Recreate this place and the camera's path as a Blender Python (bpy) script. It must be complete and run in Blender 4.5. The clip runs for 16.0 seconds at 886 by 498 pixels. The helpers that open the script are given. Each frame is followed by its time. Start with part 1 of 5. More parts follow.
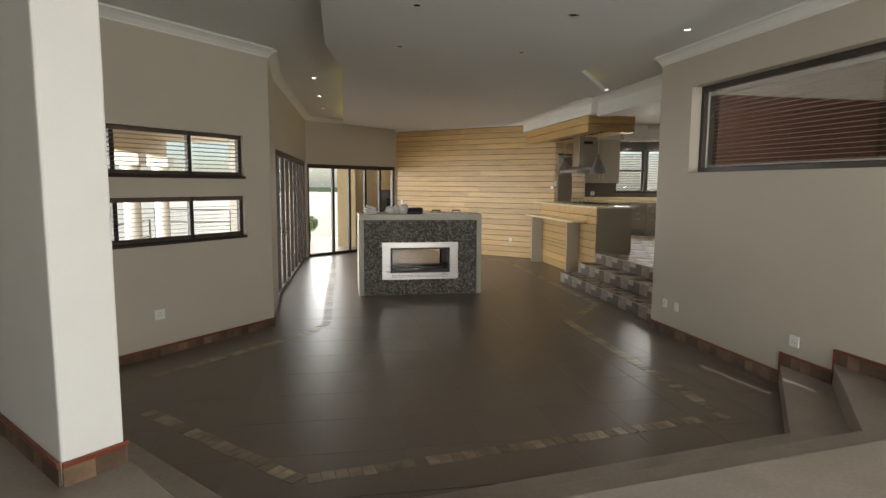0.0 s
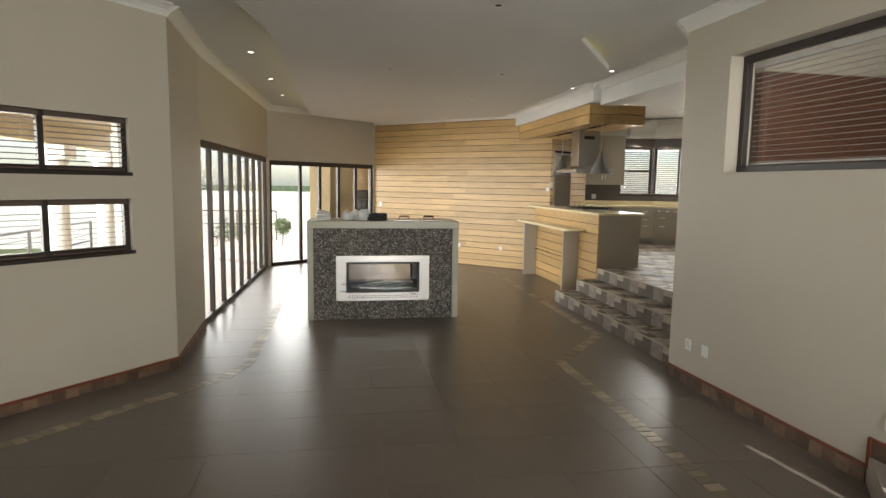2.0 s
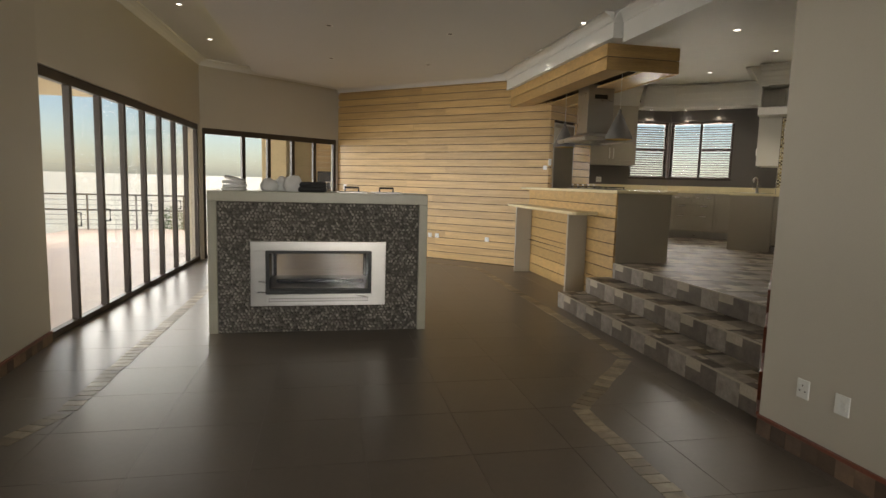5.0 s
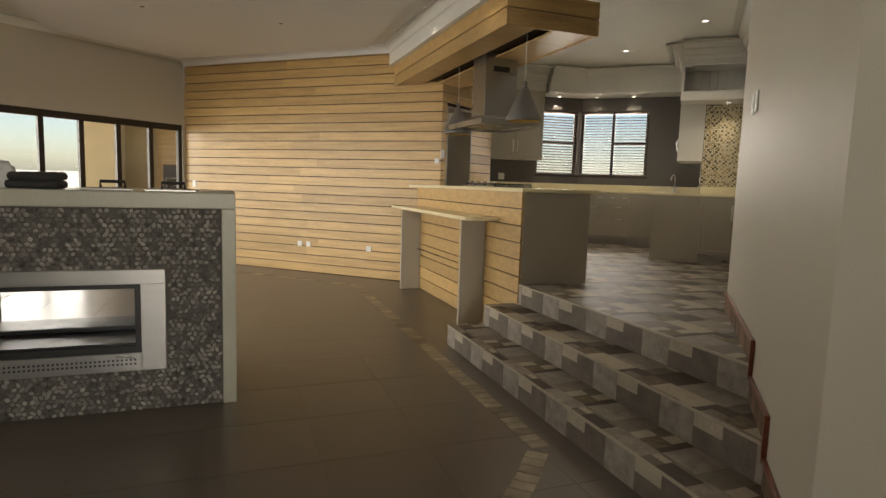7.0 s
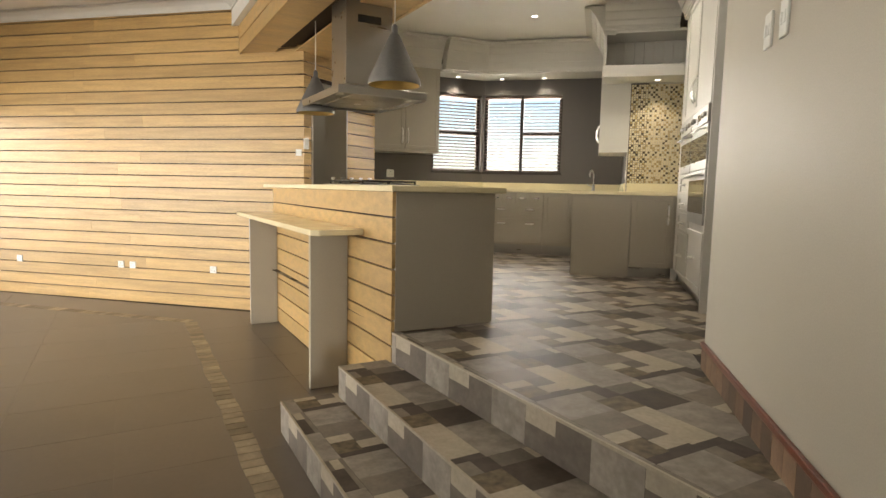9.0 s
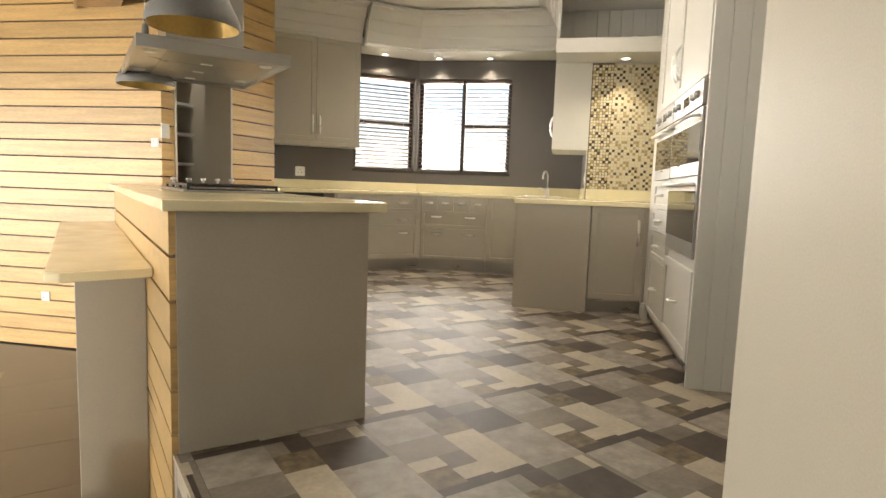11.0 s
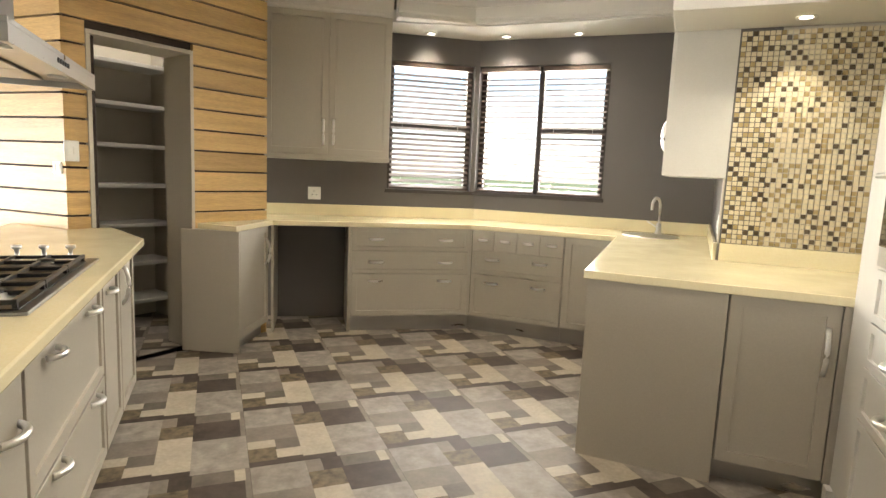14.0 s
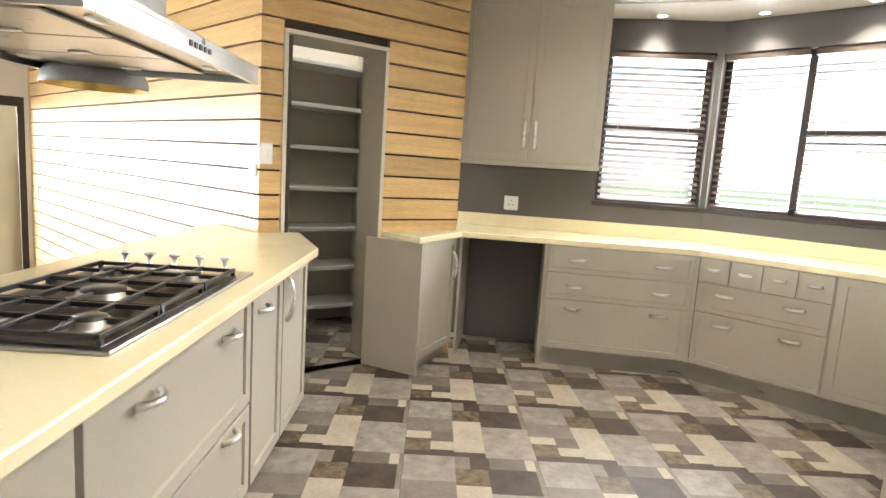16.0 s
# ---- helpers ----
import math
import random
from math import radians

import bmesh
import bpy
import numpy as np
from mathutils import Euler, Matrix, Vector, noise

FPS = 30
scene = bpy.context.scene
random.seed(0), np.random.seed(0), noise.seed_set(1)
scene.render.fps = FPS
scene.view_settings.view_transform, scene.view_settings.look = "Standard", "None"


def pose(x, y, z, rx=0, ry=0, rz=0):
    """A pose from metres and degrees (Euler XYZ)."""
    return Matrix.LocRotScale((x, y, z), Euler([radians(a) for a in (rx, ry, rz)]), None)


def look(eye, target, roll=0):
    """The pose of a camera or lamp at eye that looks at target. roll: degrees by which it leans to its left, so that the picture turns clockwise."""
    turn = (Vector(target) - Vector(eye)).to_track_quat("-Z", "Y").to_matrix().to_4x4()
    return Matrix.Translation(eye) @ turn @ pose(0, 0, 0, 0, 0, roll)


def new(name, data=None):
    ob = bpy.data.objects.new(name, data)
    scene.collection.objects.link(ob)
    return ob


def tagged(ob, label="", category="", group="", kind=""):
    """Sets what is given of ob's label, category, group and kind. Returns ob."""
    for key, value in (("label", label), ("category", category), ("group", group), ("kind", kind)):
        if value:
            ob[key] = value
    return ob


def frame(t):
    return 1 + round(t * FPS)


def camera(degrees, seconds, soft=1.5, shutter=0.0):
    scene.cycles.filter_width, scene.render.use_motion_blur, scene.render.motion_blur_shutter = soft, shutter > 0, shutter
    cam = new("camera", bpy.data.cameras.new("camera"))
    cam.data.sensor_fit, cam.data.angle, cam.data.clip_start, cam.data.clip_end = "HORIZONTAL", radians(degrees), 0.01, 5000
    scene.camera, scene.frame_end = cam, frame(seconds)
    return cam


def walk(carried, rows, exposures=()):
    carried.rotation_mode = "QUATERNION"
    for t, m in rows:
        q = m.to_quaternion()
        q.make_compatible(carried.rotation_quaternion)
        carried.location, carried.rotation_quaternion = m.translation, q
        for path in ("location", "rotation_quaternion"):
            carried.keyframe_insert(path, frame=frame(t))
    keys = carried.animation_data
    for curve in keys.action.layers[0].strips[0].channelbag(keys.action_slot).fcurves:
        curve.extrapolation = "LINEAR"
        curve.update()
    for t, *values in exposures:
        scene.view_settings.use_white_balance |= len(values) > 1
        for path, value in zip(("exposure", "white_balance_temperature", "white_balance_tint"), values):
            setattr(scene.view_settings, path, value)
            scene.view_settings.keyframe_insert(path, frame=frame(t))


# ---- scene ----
cam = camera(74.9, 16.0)
PATH = [
    (0, (-0.066, -0.437, 1.9), (0.285, 1.52, 1.678), 0.4),
    (0.5, (0.183, -0.026, 1.933), (0.537, 1.929, 1.709), 0.4),
    (1, (0.379, 0.408, 1.941), (0.735, 2.363, 1.715), 0.5),
    (1.5, (0.559, 0.832, 1.94), (0.913, 2.787, 1.715), 0.6),
    (2, (0.703, 1.261, 1.917), (1.052, 3.218, 1.695), 0.9),
    (2.5, (0.816, 1.681, 1.888), (1.164, 3.638, 1.667), 0.9),
    (3, (0.898, 2.048, 1.83), (1.249, 4.004, 1.607), 1.1),
    (3.5, (0.991, 2.396, 1.71), (1.343, 4.353, 1.49), 1.2),
    (3.7, (1.034, 2.532, 1.671), (1.39, 4.487, 1.449), 1.2),
    (5.8, (1.703, 4.283, 1.476), (2.168, 6.215, 1.25), 2.0),
    (6, (1.808, 4.48, 1.472), (2.31, 6.403, 1.247), 1.9),
    (6.5, (2.063, 4.946, 1.476), (2.657, 6.843, 1.255), 1.9),
    (7, (2.332, 5.376, 1.487), (3.024, 7.239, 1.268), 1.8),
    (7.5, (2.611, 5.784, 1.478), (3.383, 7.616, 1.262), 1.6),
    (8, (2.884, 6.195, 1.473), (3.725, 7.997, 1.258), 1.4),
    (8.5, (3.158, 6.575, 1.496), (4.068, 8.343, 1.281), 1.4),
    (9, (3.461, 6.971, 1.465), (4.426, 8.711, 1.26), 1.2),
    (9.2, (3.557, 7.089, 1.488), (4.55, 8.812, 1.272), 1.3),
    (11.3, (4.802, 8.257, 1.592), (5.888, 9.923, 1.381), 1.8),
    (11.5, (4.91, 8.408, 1.628), (6.017, 10.061, 1.426), 1.3),
    (12, (5.237, 8.642, 1.74), (6.347, 10.292, 1.529), 1.3),
    (12.5, (5.507, 8.87, 1.811), (6.613, 10.522, 1.588), 1.3),
    (13, (5.731, 9.098, 1.868), (6.774, 10.788, 1.627), 1.6),
    (13.5, (5.94, 9.312, 1.899), (6.841, 11.08, 1.651), 2.0),
    (14, (6.103, 9.505, 1.907), (6.812, 11.357, 1.646), 2.5),
    (14.5, (6.2, 9.684, 1.915), (6.728, 11.595, 1.652), 2.9),
    (15, (6.259, 9.822, 1.917), (6.604, 11.774, 1.648), 3.1),
    (15.5, (6.3, 9.98, 1.928), (6.473, 11.954, 1.654), 3.4),
    (16, (6.295, 10.106, 1.925), (6.314, 12.087, 1.646), 3.7),
]
walk(cam, [(t, look(eye, target, roll)) for t, eye, target, roll in PATH],
     exposures=[(0.0, -0.05, 6400, 10), (0.5, -0.1, 6400, 10), (1.5, 0.2, 6400, 10), (2.5, 0.55, 6400, 10), (3.5, 0.45, 6500, 10), (6.0, -0.4, 6900, 10), (7.0, 0.0, 7000, 10), (8.0, 0.6, 6900, 10), (9.0, 0.78, 6800, 10), (12.0, 1.4, 6800, 10), (14.0, 1.4, 6600, 10), (15.0, 1.5, 6350, 10), (16.0, 1.95, 6050, 10)])

# ---- world, sun and large lights ----
world = bpy.data.worlds.new("world")
scene.world = world
world.use_nodes = True
wn = world.node_tree
sky = wn.nodes.new("ShaderNodeTexSky")
sky.sky_type, sky.sun_disc = "NISHITA", False
sky.sun_elevation, sky.sun_rotation = radians(56), radians(182)
wn.links.new(sky.outputs[0], wn.nodes["Background"].inputs[0])
wn.nodes["Background"].inputs[1].default_value = 0.15

sun = new("sun", bpy.data.lights.new("sun", "SUN"))
sun.data.energy, sun.data.angle, sun.data.color = 4.5, radians(0.5), (1.0, 0.95, 0.87)
sun.matrix_world = look((-0.3, -8, 12), (0, 0, 0))


def area(name, centre, toward, w, h, watts, colour=(1, 1, 1)):
    lamp = new(name, bpy.data.lights.new(name, "AREA"))
    lamp.data.shape, lamp.data.size, lamp.data.size_y = "RECTANGLE", w, h
    lamp.data.energy, lamp.data.color = watts, colour
    lamp.matrix_world = look(centre, toward)
    return lamp


DAY = (1.0, 0.96, 0.88)
area("daylight_patio", (-7.5, 9.5, 1.9), (0, 9.5, 2.2), 20.0, 3.8, 2500, DAY)
area("daylight_garden", (-2.5, 21.5, 3.2), (0.2, 16.0, 1.2), 6.0, 4.0, 650, DAY)
area("daylight_window_kitchen", (8.7, 15.2, 1.9), (7.0, 12.0, 2.9), 4.6, 2.6, 520, DAY)
# the entry lamp stands in for daylight from an unseen, guessed opening
area("daylight_entry", (2.2, -3.2, 1.9), (3.0, 3.0, 1.2), 1.4, 2.4, 280, DAY)


def spot(x, y, z, watts, size=75, colour=(1.0, 0.9, 0.74)):
    lamp = new("downlight_glow", bpy.data.lights.new("downlight_glow", "SPOT"))
    lamp.data.energy, lamp.data.spot_size, lamp.data.spot_blend = watts, radians(size), 0.6
    lamp.data.shadow_soft_size, lamp.data.color = 0.04, colour
    lamp.matrix_world = look((x, y, z), (x, y + 0.001, 0))


# ---- materials ----
def mat(name, base, rough=0.6, metal=0.0, var=0.12, grain=0.05, scale=3.0, fine=60.0, bump=0.15, stretch=(1, 1, 1), tone=None,
        rnd=0.0, coat=0.0, isl=False, rv=0.08):
    """A surface with broad and fine variation of tone, fine relief, and, if rnd is given, a tone of its own for each object."""
    m = bpy.data.materials.new(name)
    m.use_nodes = True
    nt = m.node_tree
    n, l = nt.nodes, nt.links
    b = n["Principled BSDF"]
    b.inputs["Roughness"].default_value, b.inputs["Metallic"].default_value = rough, metal
    b.inputs["Coat Weight"].default_value = coat
    tc = n.new("ShaderNodeTexCoord")
    mp = n.new("ShaderNodeMapping")
    mp.inputs["Scale"].default_value = stretch
    l.new(tc.outputs["Object"], mp.inputs[0])
    a = n.new("ShaderNodeTexNoise")
    a.inputs["Scale"].default_value, a.inputs["Detail"].default_value = scale, 5
    f = n.new("ShaderNodeTexNoise")
    f.inputs["Scale"].default_value, f.inputs["Detail"].default_value = fine, 3
    l.new(mp.outputs[0], a.inputs[0])
    l.new(mp.outputs[0], f.inputs[0])
    r = n.new("ShaderNodeValToRGB")
    t2 = tone or tuple(c * (1 - var) for c in base)
    t3 = tuple(min(1, c * (1 + var)) for c in base)
    r.color_ramp.elements[0].position, r.color_ramp.elements[1].position = 0.3, 0.7
    r.color_ramp.elements[0].color, r.color_ramp.elements[1].color = (*t2, 1), (*t3, 1)
    l.new(a.outputs[0], r.inputs[0])
    mx = n.new("ShaderNodeMix")
    mx.data_type, mx.blend_type = "RGBA", "OVERLAY"
    mx.inputs[0].default_value = grain * 4
    l.new(r.outputs[0], mx.inputs[6])
    l.new(f.outputs[0], mx.inputs[7])
    out = mx.outputs[2]
    if rnd:
        oi = n.new("ShaderNodeNewGeometry") if isl else n.new("ShaderNodeObjectInfo")
        mr = n.new("ShaderNodeMapRange")
        mr.inputs[3].default_value, mr.inputs[4].default_value = 1 - rnd, 1 + rnd
        l.new(oi.outputs["Random Per Island" if isl else "Random"], mr.inputs[0])
        hs = n.new("ShaderNodeHueSaturation")
        l.new(mr.outputs[0], hs.inputs["Value"])
        l.new(out, hs.inputs["Color"])
        out = hs.outputs[0]
        if not isl:
            ad = n.new("ShaderNodeVectorMath")
            sc = n.new("ShaderNodeMath")
            sc.operation = "MULTIPLY"
            sc.inputs[1].default_value = 37.0
            l.new(oi.outputs["Random"], sc.inputs[0])
            l.new(mp.outputs[0], ad.inputs[0])
            l.new(sc.outputs[0], ad.inputs[1])
            for tex in (a, f):
                l.new(ad.outputs[0], tex.inputs[0])
    l.new(out, b.inputs["Base Color"])
    rr = n.new("ShaderNodeMapRange")
    rr.inputs[3].default_value, rr.inputs[4].default_value = max(0.02, rough - rv), min(1, rough + rv)
    l.new(a.outputs[0], rr.inputs[0])
    l.new(rr.outputs[0], b.inputs["Roughness"])
    if bump:
        bp = n.new("ShaderNodeBump")
        bp.inputs["Strength"].default_value, bp.inputs["Distance"].default_value = bump, 0.004
        l.new(f.outputs[0], bp.inputs["Height"])
        l.new(bp.outputs[0], b.inputs["Normal"])
    return m


def glow(name, colour, strength):
    m = bpy.data.materials.new(name)
    m.use_nodes = True
    b = m.node_tree.nodes["Principled BSDF"]
    b.inputs["Emission Color"].default_value, b.inputs["Emission Strength"].default_value = (*colour, 1), strength
    b.inputs["Base Color"].default_value = (*colour, 1)
    return m


def glass(name, tint=(1, 1, 1), rough=0.0):
    """Thin window glass: mostly clear, with a mirror sheen that grows at the edges."""
    m = bpy.data.materials.new(name)
    m.use_nodes = True
    n, l = m.node_tree.nodes, m.node_tree.links
    tr, gl, mx, fr, pw, ml = (n.new("ShaderNode" + k) for k in ("BsdfTransparent", "BsdfGlossy", "MixShader", "LayerWeight", "Math", "Math"))
    pw.operation, ml.operation = "POWER", "MULTIPLY_ADD"
    pw.inputs[1].default_value, ml.inputs[1].default_value, ml.inputs[2].default_value = 5.0, 0.6, 0.03
    tr.inputs[0].default_value, gl.inputs["Roughness"].default_value = (*tint, 1), rough
    l.new(fr.outputs["Facing"], pw.inputs[0])
    l.new(pw.outputs[0], ml.inputs[0])
    l.new(ml.outputs[0], mx.inputs[0])
    l.new(tr.outputs[0], mx.inputs[1])
    l.new(gl.outputs[0], mx.inputs[2])
    l.new(mx.outputs[0], n["Material Output"].inputs[0])
    return m


M_wall = mat("wall_paint", (0.50, 0.46, 0.385), 0.55, var=0.03, grain=0.03, scale=0.8, fine=180, bump=0.06)
M_white = mat("white_paint", (0.78, 0.78, 0.76), 0.6, var=0.02, grain=0.02, fine=150, bump=0.04)
M_ceil = mat("ceiling_paint", (0.74, 0.75, 0.75), 0.7, var=0.02, grain=0.02, scale=0.6, fine=120, bump=0.04)
M_grey = mat("dark_grey_paint", (0.11, 0.10, 0.095), 0.5, var=0.05, grain=0.03, scale=1, fine=160, bump=0.06)
M_tile = mat("dark_floor_tile", (0.135, 0.112, 0.093), 0.32, var=0.07, grain=0.02, scale=1.6, fine=30, bump=0.0, rnd=0.03, rv=0.02)
M_grout = mat("dark_grout", (0.06, 0.052, 0.046), 0.8, var=0.1, scale=8)
M_step = mat("entry_step_tile", (0.25, 0.22, 0.19), 0.35, var=0.18, grain=0.05, scale=2.5, fine=45, bump=0.03)
M_border = mat("border_mosaic", (0.25, 0.205, 0.145), 0.4, var=0.3, scale=9, rnd=0.45)
M_wood = mat("cladding_wood", (0.52, 0.345, 0.145), 0.34, var=0.15, grain=0.09, scale=1.6, fine=22, bump=0.12, stretch=(1, 6, 14), rnd=0.13)
M_gap = mat("dark_gap", (0.035, 0.02, 0.012), 0.8)
M_frame = mat("bronze_frame", (0.028, 0.02, 0.016), 0.4, var=0.15)
M_trim = mat("red_wood_trim", (0.17, 0.045, 0.022), 0.35, var=0.25, grain=0.12, stretch=(1, 1, 8), scale=4)
M_skirt = mat("skirting_slate", (0.15, 0.095, 0.06), 0.55, var=0.35, scale=6, rnd=0.5)
M_stone = mat("cream_stone", (0.47, 0.46, 0.38), 0.35, var=0.06, scale=4, fine=90, bump=0.03)
M_pebble = mat("pebbles", (0.27, 0.253, 0.232), 0.42, var=0.3, scale=12, rnd=0.75, isl=True)
M_mortar = mat("pebble_mortar", (0.13, 0.122, 0.11), 0.9, var=0.2, scale=20)
M_steel = mat("brushed_steel", (0.42, 0.41, 0.395), 0.3, 1.0, var=0.04, grain=0.012, fine=60, bump=0.0, stretch=(1, 6, 6))
M_chrome = mat("chrome", (0.88, 0.87, 0.85), 0.3, 1.0, var=0.02, bump=0)
M_black = mat("black_iron", (0.012, 0.012, 0.013), 0.4, var=0.2, scale=8)
M_bglass = mat("black_glass", (0.008, 0.008, 0.009), 0.06, var=0.02, bump=0, coat=0.5)
M_cab = mat("cabinet_paint", (0.43, 0.395, 0.33), 0.4, var=0.025, grain=0.02, scale=1.2, fine=140, bump=0.03)
M_cablight = mat("light_cabinet_paint", (0.60, 0.585, 0.55), 0.4, var=0.02, grain=0.02, scale=1.2, fine=140, bump=0.03)
M_top = mat("cream_quartz", (0.78, 0.70, 0.47), 0.17, var=0.03, grain=0.04, scale=5, fine=160, bump=0.0)
M_blind = mat("dark_blind_slat", (0.10, 0.07, 0.055), 0.45, var=0.1)
M_blindw = mat("white_blind_slat", (0.55, 0.53, 0.50), 0.5, var=0.05)
M_plastic = mat("white_plastic", (0.75, 0.75, 0.72), 0.35, var=0.01, bump=0)
M_hole = mat("dark_slot", (0.02, 0.02, 0.02), 0.6)
M_cloth = mat("white_cloth", (0.72, 0.72, 0.72), 0.85, var=0.08, fine=120, bump=0.4)
M_dcloth = mat("charcoal_cloth", (0.035, 0.034, 0.036), 0.9, var=0.2, fine=120, bump=0.4)
M_lamp = mat("concrete_grey_shade", (0.16, 0.155, 0.15), 0.6, var=0.1, fine=80)
M_brass = mat("gold_lining", (0.62, 0.44, 0.16), 0.3, 0.8, var=0.05)
M_pave = mat("patio_paving", (0.34, 0.27, 0.225), 0.5, var=0.12, scale=3, rnd=0.05)
M_render = mat("exterior_plaster", (0.50, 0.41, 0.25), 0.8, var=0.05, fine=90, bump=0.2)
M_pale = mat("pale_exterior_plaster", (0.72, 0.70, 0.64), 0.8, var=0.05, fine=90, bump=0.2)
M_grass = mat("grass", (0.08, 0.11, 0.035), 0.9, var=0.35, scale=6, fine=80, bump=0.6)
M_leaf = mat("leaf", (0.06, 0.10, 0.03), 0.6, var=0.3, scale=20, rnd=0.3, isl=True)
M_bark = mat("bark", (0.10, 0.07, 0.05), 0.9, var=0.3, scale=15)
M_brownroom = mat("red_brown_wood", (0.115, 0.042, 0.020), 0.45, var=0.25, grain=0.12, stretch=(1, 1, 8), scale=3)
M_glass = glass("window_glass")
M_led = glow("downlight_bulb", (1.0, 0.95, 0.85), 6)
M_cove = glow("cove_light", (1.0, 0.80, 0.12), 2.0)
M_pat = [mat("floor_print_light", (0.29, 0.258, 0.222), 0.55, var=0.24, scale=14, fine=50, bump=0.05, rnd=0.05),
         mat("floor_print_cream", (0.43, 0.375, 0.295), 0.55, var=0.10, scale=9, fine=50, bump=0.04, rnd=0.05),
         mat("floor_print_mid", (0.155, 0.13, 0.109), 0.55, var=0.2, scale=10, fine=50, bump=0.05, rnd=0.05),
         mat("floor_print_dark", (0.075, 0.058, 0.047), 0.55, var=0.3, scale=12, fine=50, bump=0.05, rnd=0.05),
         mat("floor_print_brown", (0.15, 0.115, 0.075), 0.55, var=0.45, scale=25, fine=60, bump=0.05, rnd=0.05),
         mat("floor_print_taupe", (0.21, 0.182, 0.153), 0.55, var=0.16, scale=11, fine=50, bump=0.05, rnd=0.05)]
for m in M_pat:
    m.node_tree.nodes["Principled BSDF"].inputs["Specular IOR Level"].default_value = 0.25
M_mos = [mat("mosaic_cream", (0.66, 0.58, 0.40), 0.15, var=0.06, scale=20), mat("mosaic_tan", (0.40, 0.30, 0.15), 0.15, var=0.2, scale=20),
         mat("mosaic_dark", (0.10, 0.075, 0.045), 0.15, var=0.3, scale=20)]


# ---- mesh helpers ----
def bx(bm, x0, x1, y0, y1, z0, z1, bev=0.0, mi=0):
    """A box, with its edges rounded by bev."""
    vs = [bm.verts.new((x, y, z)) for z in (z0, z1) for y in (y0, y1) for x in (x0, x1)]
    fs = [bm.faces.new([vs[i] for i in q]) for q in ((0, 2, 3, 1), (4, 5, 7, 6), (0, 1, 5, 4), (2, 6, 7, 3), (0, 4, 6, 2), (1, 3, 7, 5))]
    for q in fs:
        q.material_index = mi
    if bev:
        bmesh.ops.bevel(bm, geom=list({e for q in fs for e in q.edges}), offset=bev, segments=2, affect="EDGES", profile=0.5)
    return bm


def box(*a, bev=0.0):
    return bx(bmesh.new(), *a, bev=bev)


def prism(poly, z0, z1, bev=0.0, bm=None):
    bm = bm or bmesh.new()
    lo, hi = [bm.verts.new((x, y, z0)) for x, y in poly], [bm.verts.new((x, y, z1)) for x, y in poly]
    fs = [bm.faces.new(lo), bm.faces.new(hi)]
    for i in range(len(poly)):
        j = (i + 1) % len(poly)
        fs.append(bm.faces.new((lo[i], lo[j], hi[j], hi[i])))
    bmesh.ops.recalc_face_normals(bm, faces=fs)
    if bev:
        bmesh.ops.bevel(bm, geom=list({e for q in fs for e in q.edges}), offset=bev, segments=2, affect="EDGES", profile=0.5)
    return bm


def clip(poly, edges):
    """What lies of a flat polygon to the left of every edge."""
    for (ax, ay), (bx_, by_) in edges:
        side = lambda p: (bx_ - ax) * (p[1] - ay) - (by_ - ay) * (p[0] - ax)
        out = []
        for p, q in zip(poly, poly[1:] + poly[:1]):
            sp, sq = side(p), side(q)
            if sp >= 0:
                out.append(p)
            if sp * sq < 0:
                k = sp / (sp - sq)
                out.append((p[0] + (q[0] - p[0]) * k, p[1] + (q[1] - p[1]) * k))
        poly = out
        if len(poly) < 3:
            return []
    return poly


def lathe(profile, n=24, bm=None, at=(0, 0, 0)):
    """A turned shape from (radius, height) pairs round the z axis."""
    bm = bm or bmesh.new()
    rings = [[bm.verts.new((at[0] + r * math.cos(2 * math.pi * i / n), at[1] + r * math.sin(2 * math.pi * i / n), at[2] + z)) for i in range(n)] for r, z in profile]
    fs = []
    for a, b in zip(rings, rings[1:]):
        for i in range(n):
            fs.append(bm.faces.new((a[i], a[(i + 1) % n], b[(i + 1) % n], b[i])))
    for q in fs:
        q.smooth = True
    return bm


def tube(pts, r, n=8, bm=None):
    """A round bar along a line of points."""
    bm = bm or bmesh.new()
    pts = [Vector(p) for p in pts]
    rings = []
    for i, p in enumerate(pts):
        d = (pts[min(i + 1, len(pts) - 1)] - pts[max(i - 1, 0)]).normalized()
        q = d.to_track_quat("Z", "Y")
        rings.append([bm.verts.new(p + q @ Vector((r * math.cos(2 * math.pi * k / n), r * math.sin(2 * math.pi * k / n), 0))) for k in range(n)])
    for a, b in zip(rings, rings[1:]):
        for k in range(n):
            bm.faces.new((a[k], a[(k + 1) % n], b[(k + 1) % n], b[k])).smooth = True
    bm.faces.new(rings[0][::-1]), bm.faces.new(rings[-1])
    return bm


def mesh_of(name, bm, mats):
    me = bpy.data.meshes.new(name)
    bm.to_mesh(me)
    bm.free()
    for m in (mats if isinstance(mats, (list, tuple)) else [mats]):
        me.materials.append(m)
    return me


def part(name, bm, material, parent=None, label=""):
    ob = new(name, mesh_of(name, bm, material))
    ob.parent = parent
    return tagged(ob, label)


def thing(name, m, label, category, group="", kind=""):
    e = new(name)
    e.matrix_world = m
    e.empty_display_size = 0.1
    return tagged(e, label, category, group, kind)


def struct(name, bm, material, label="", category=""):
    return tagged(part(name, bm, material), label, category, kind="structure")


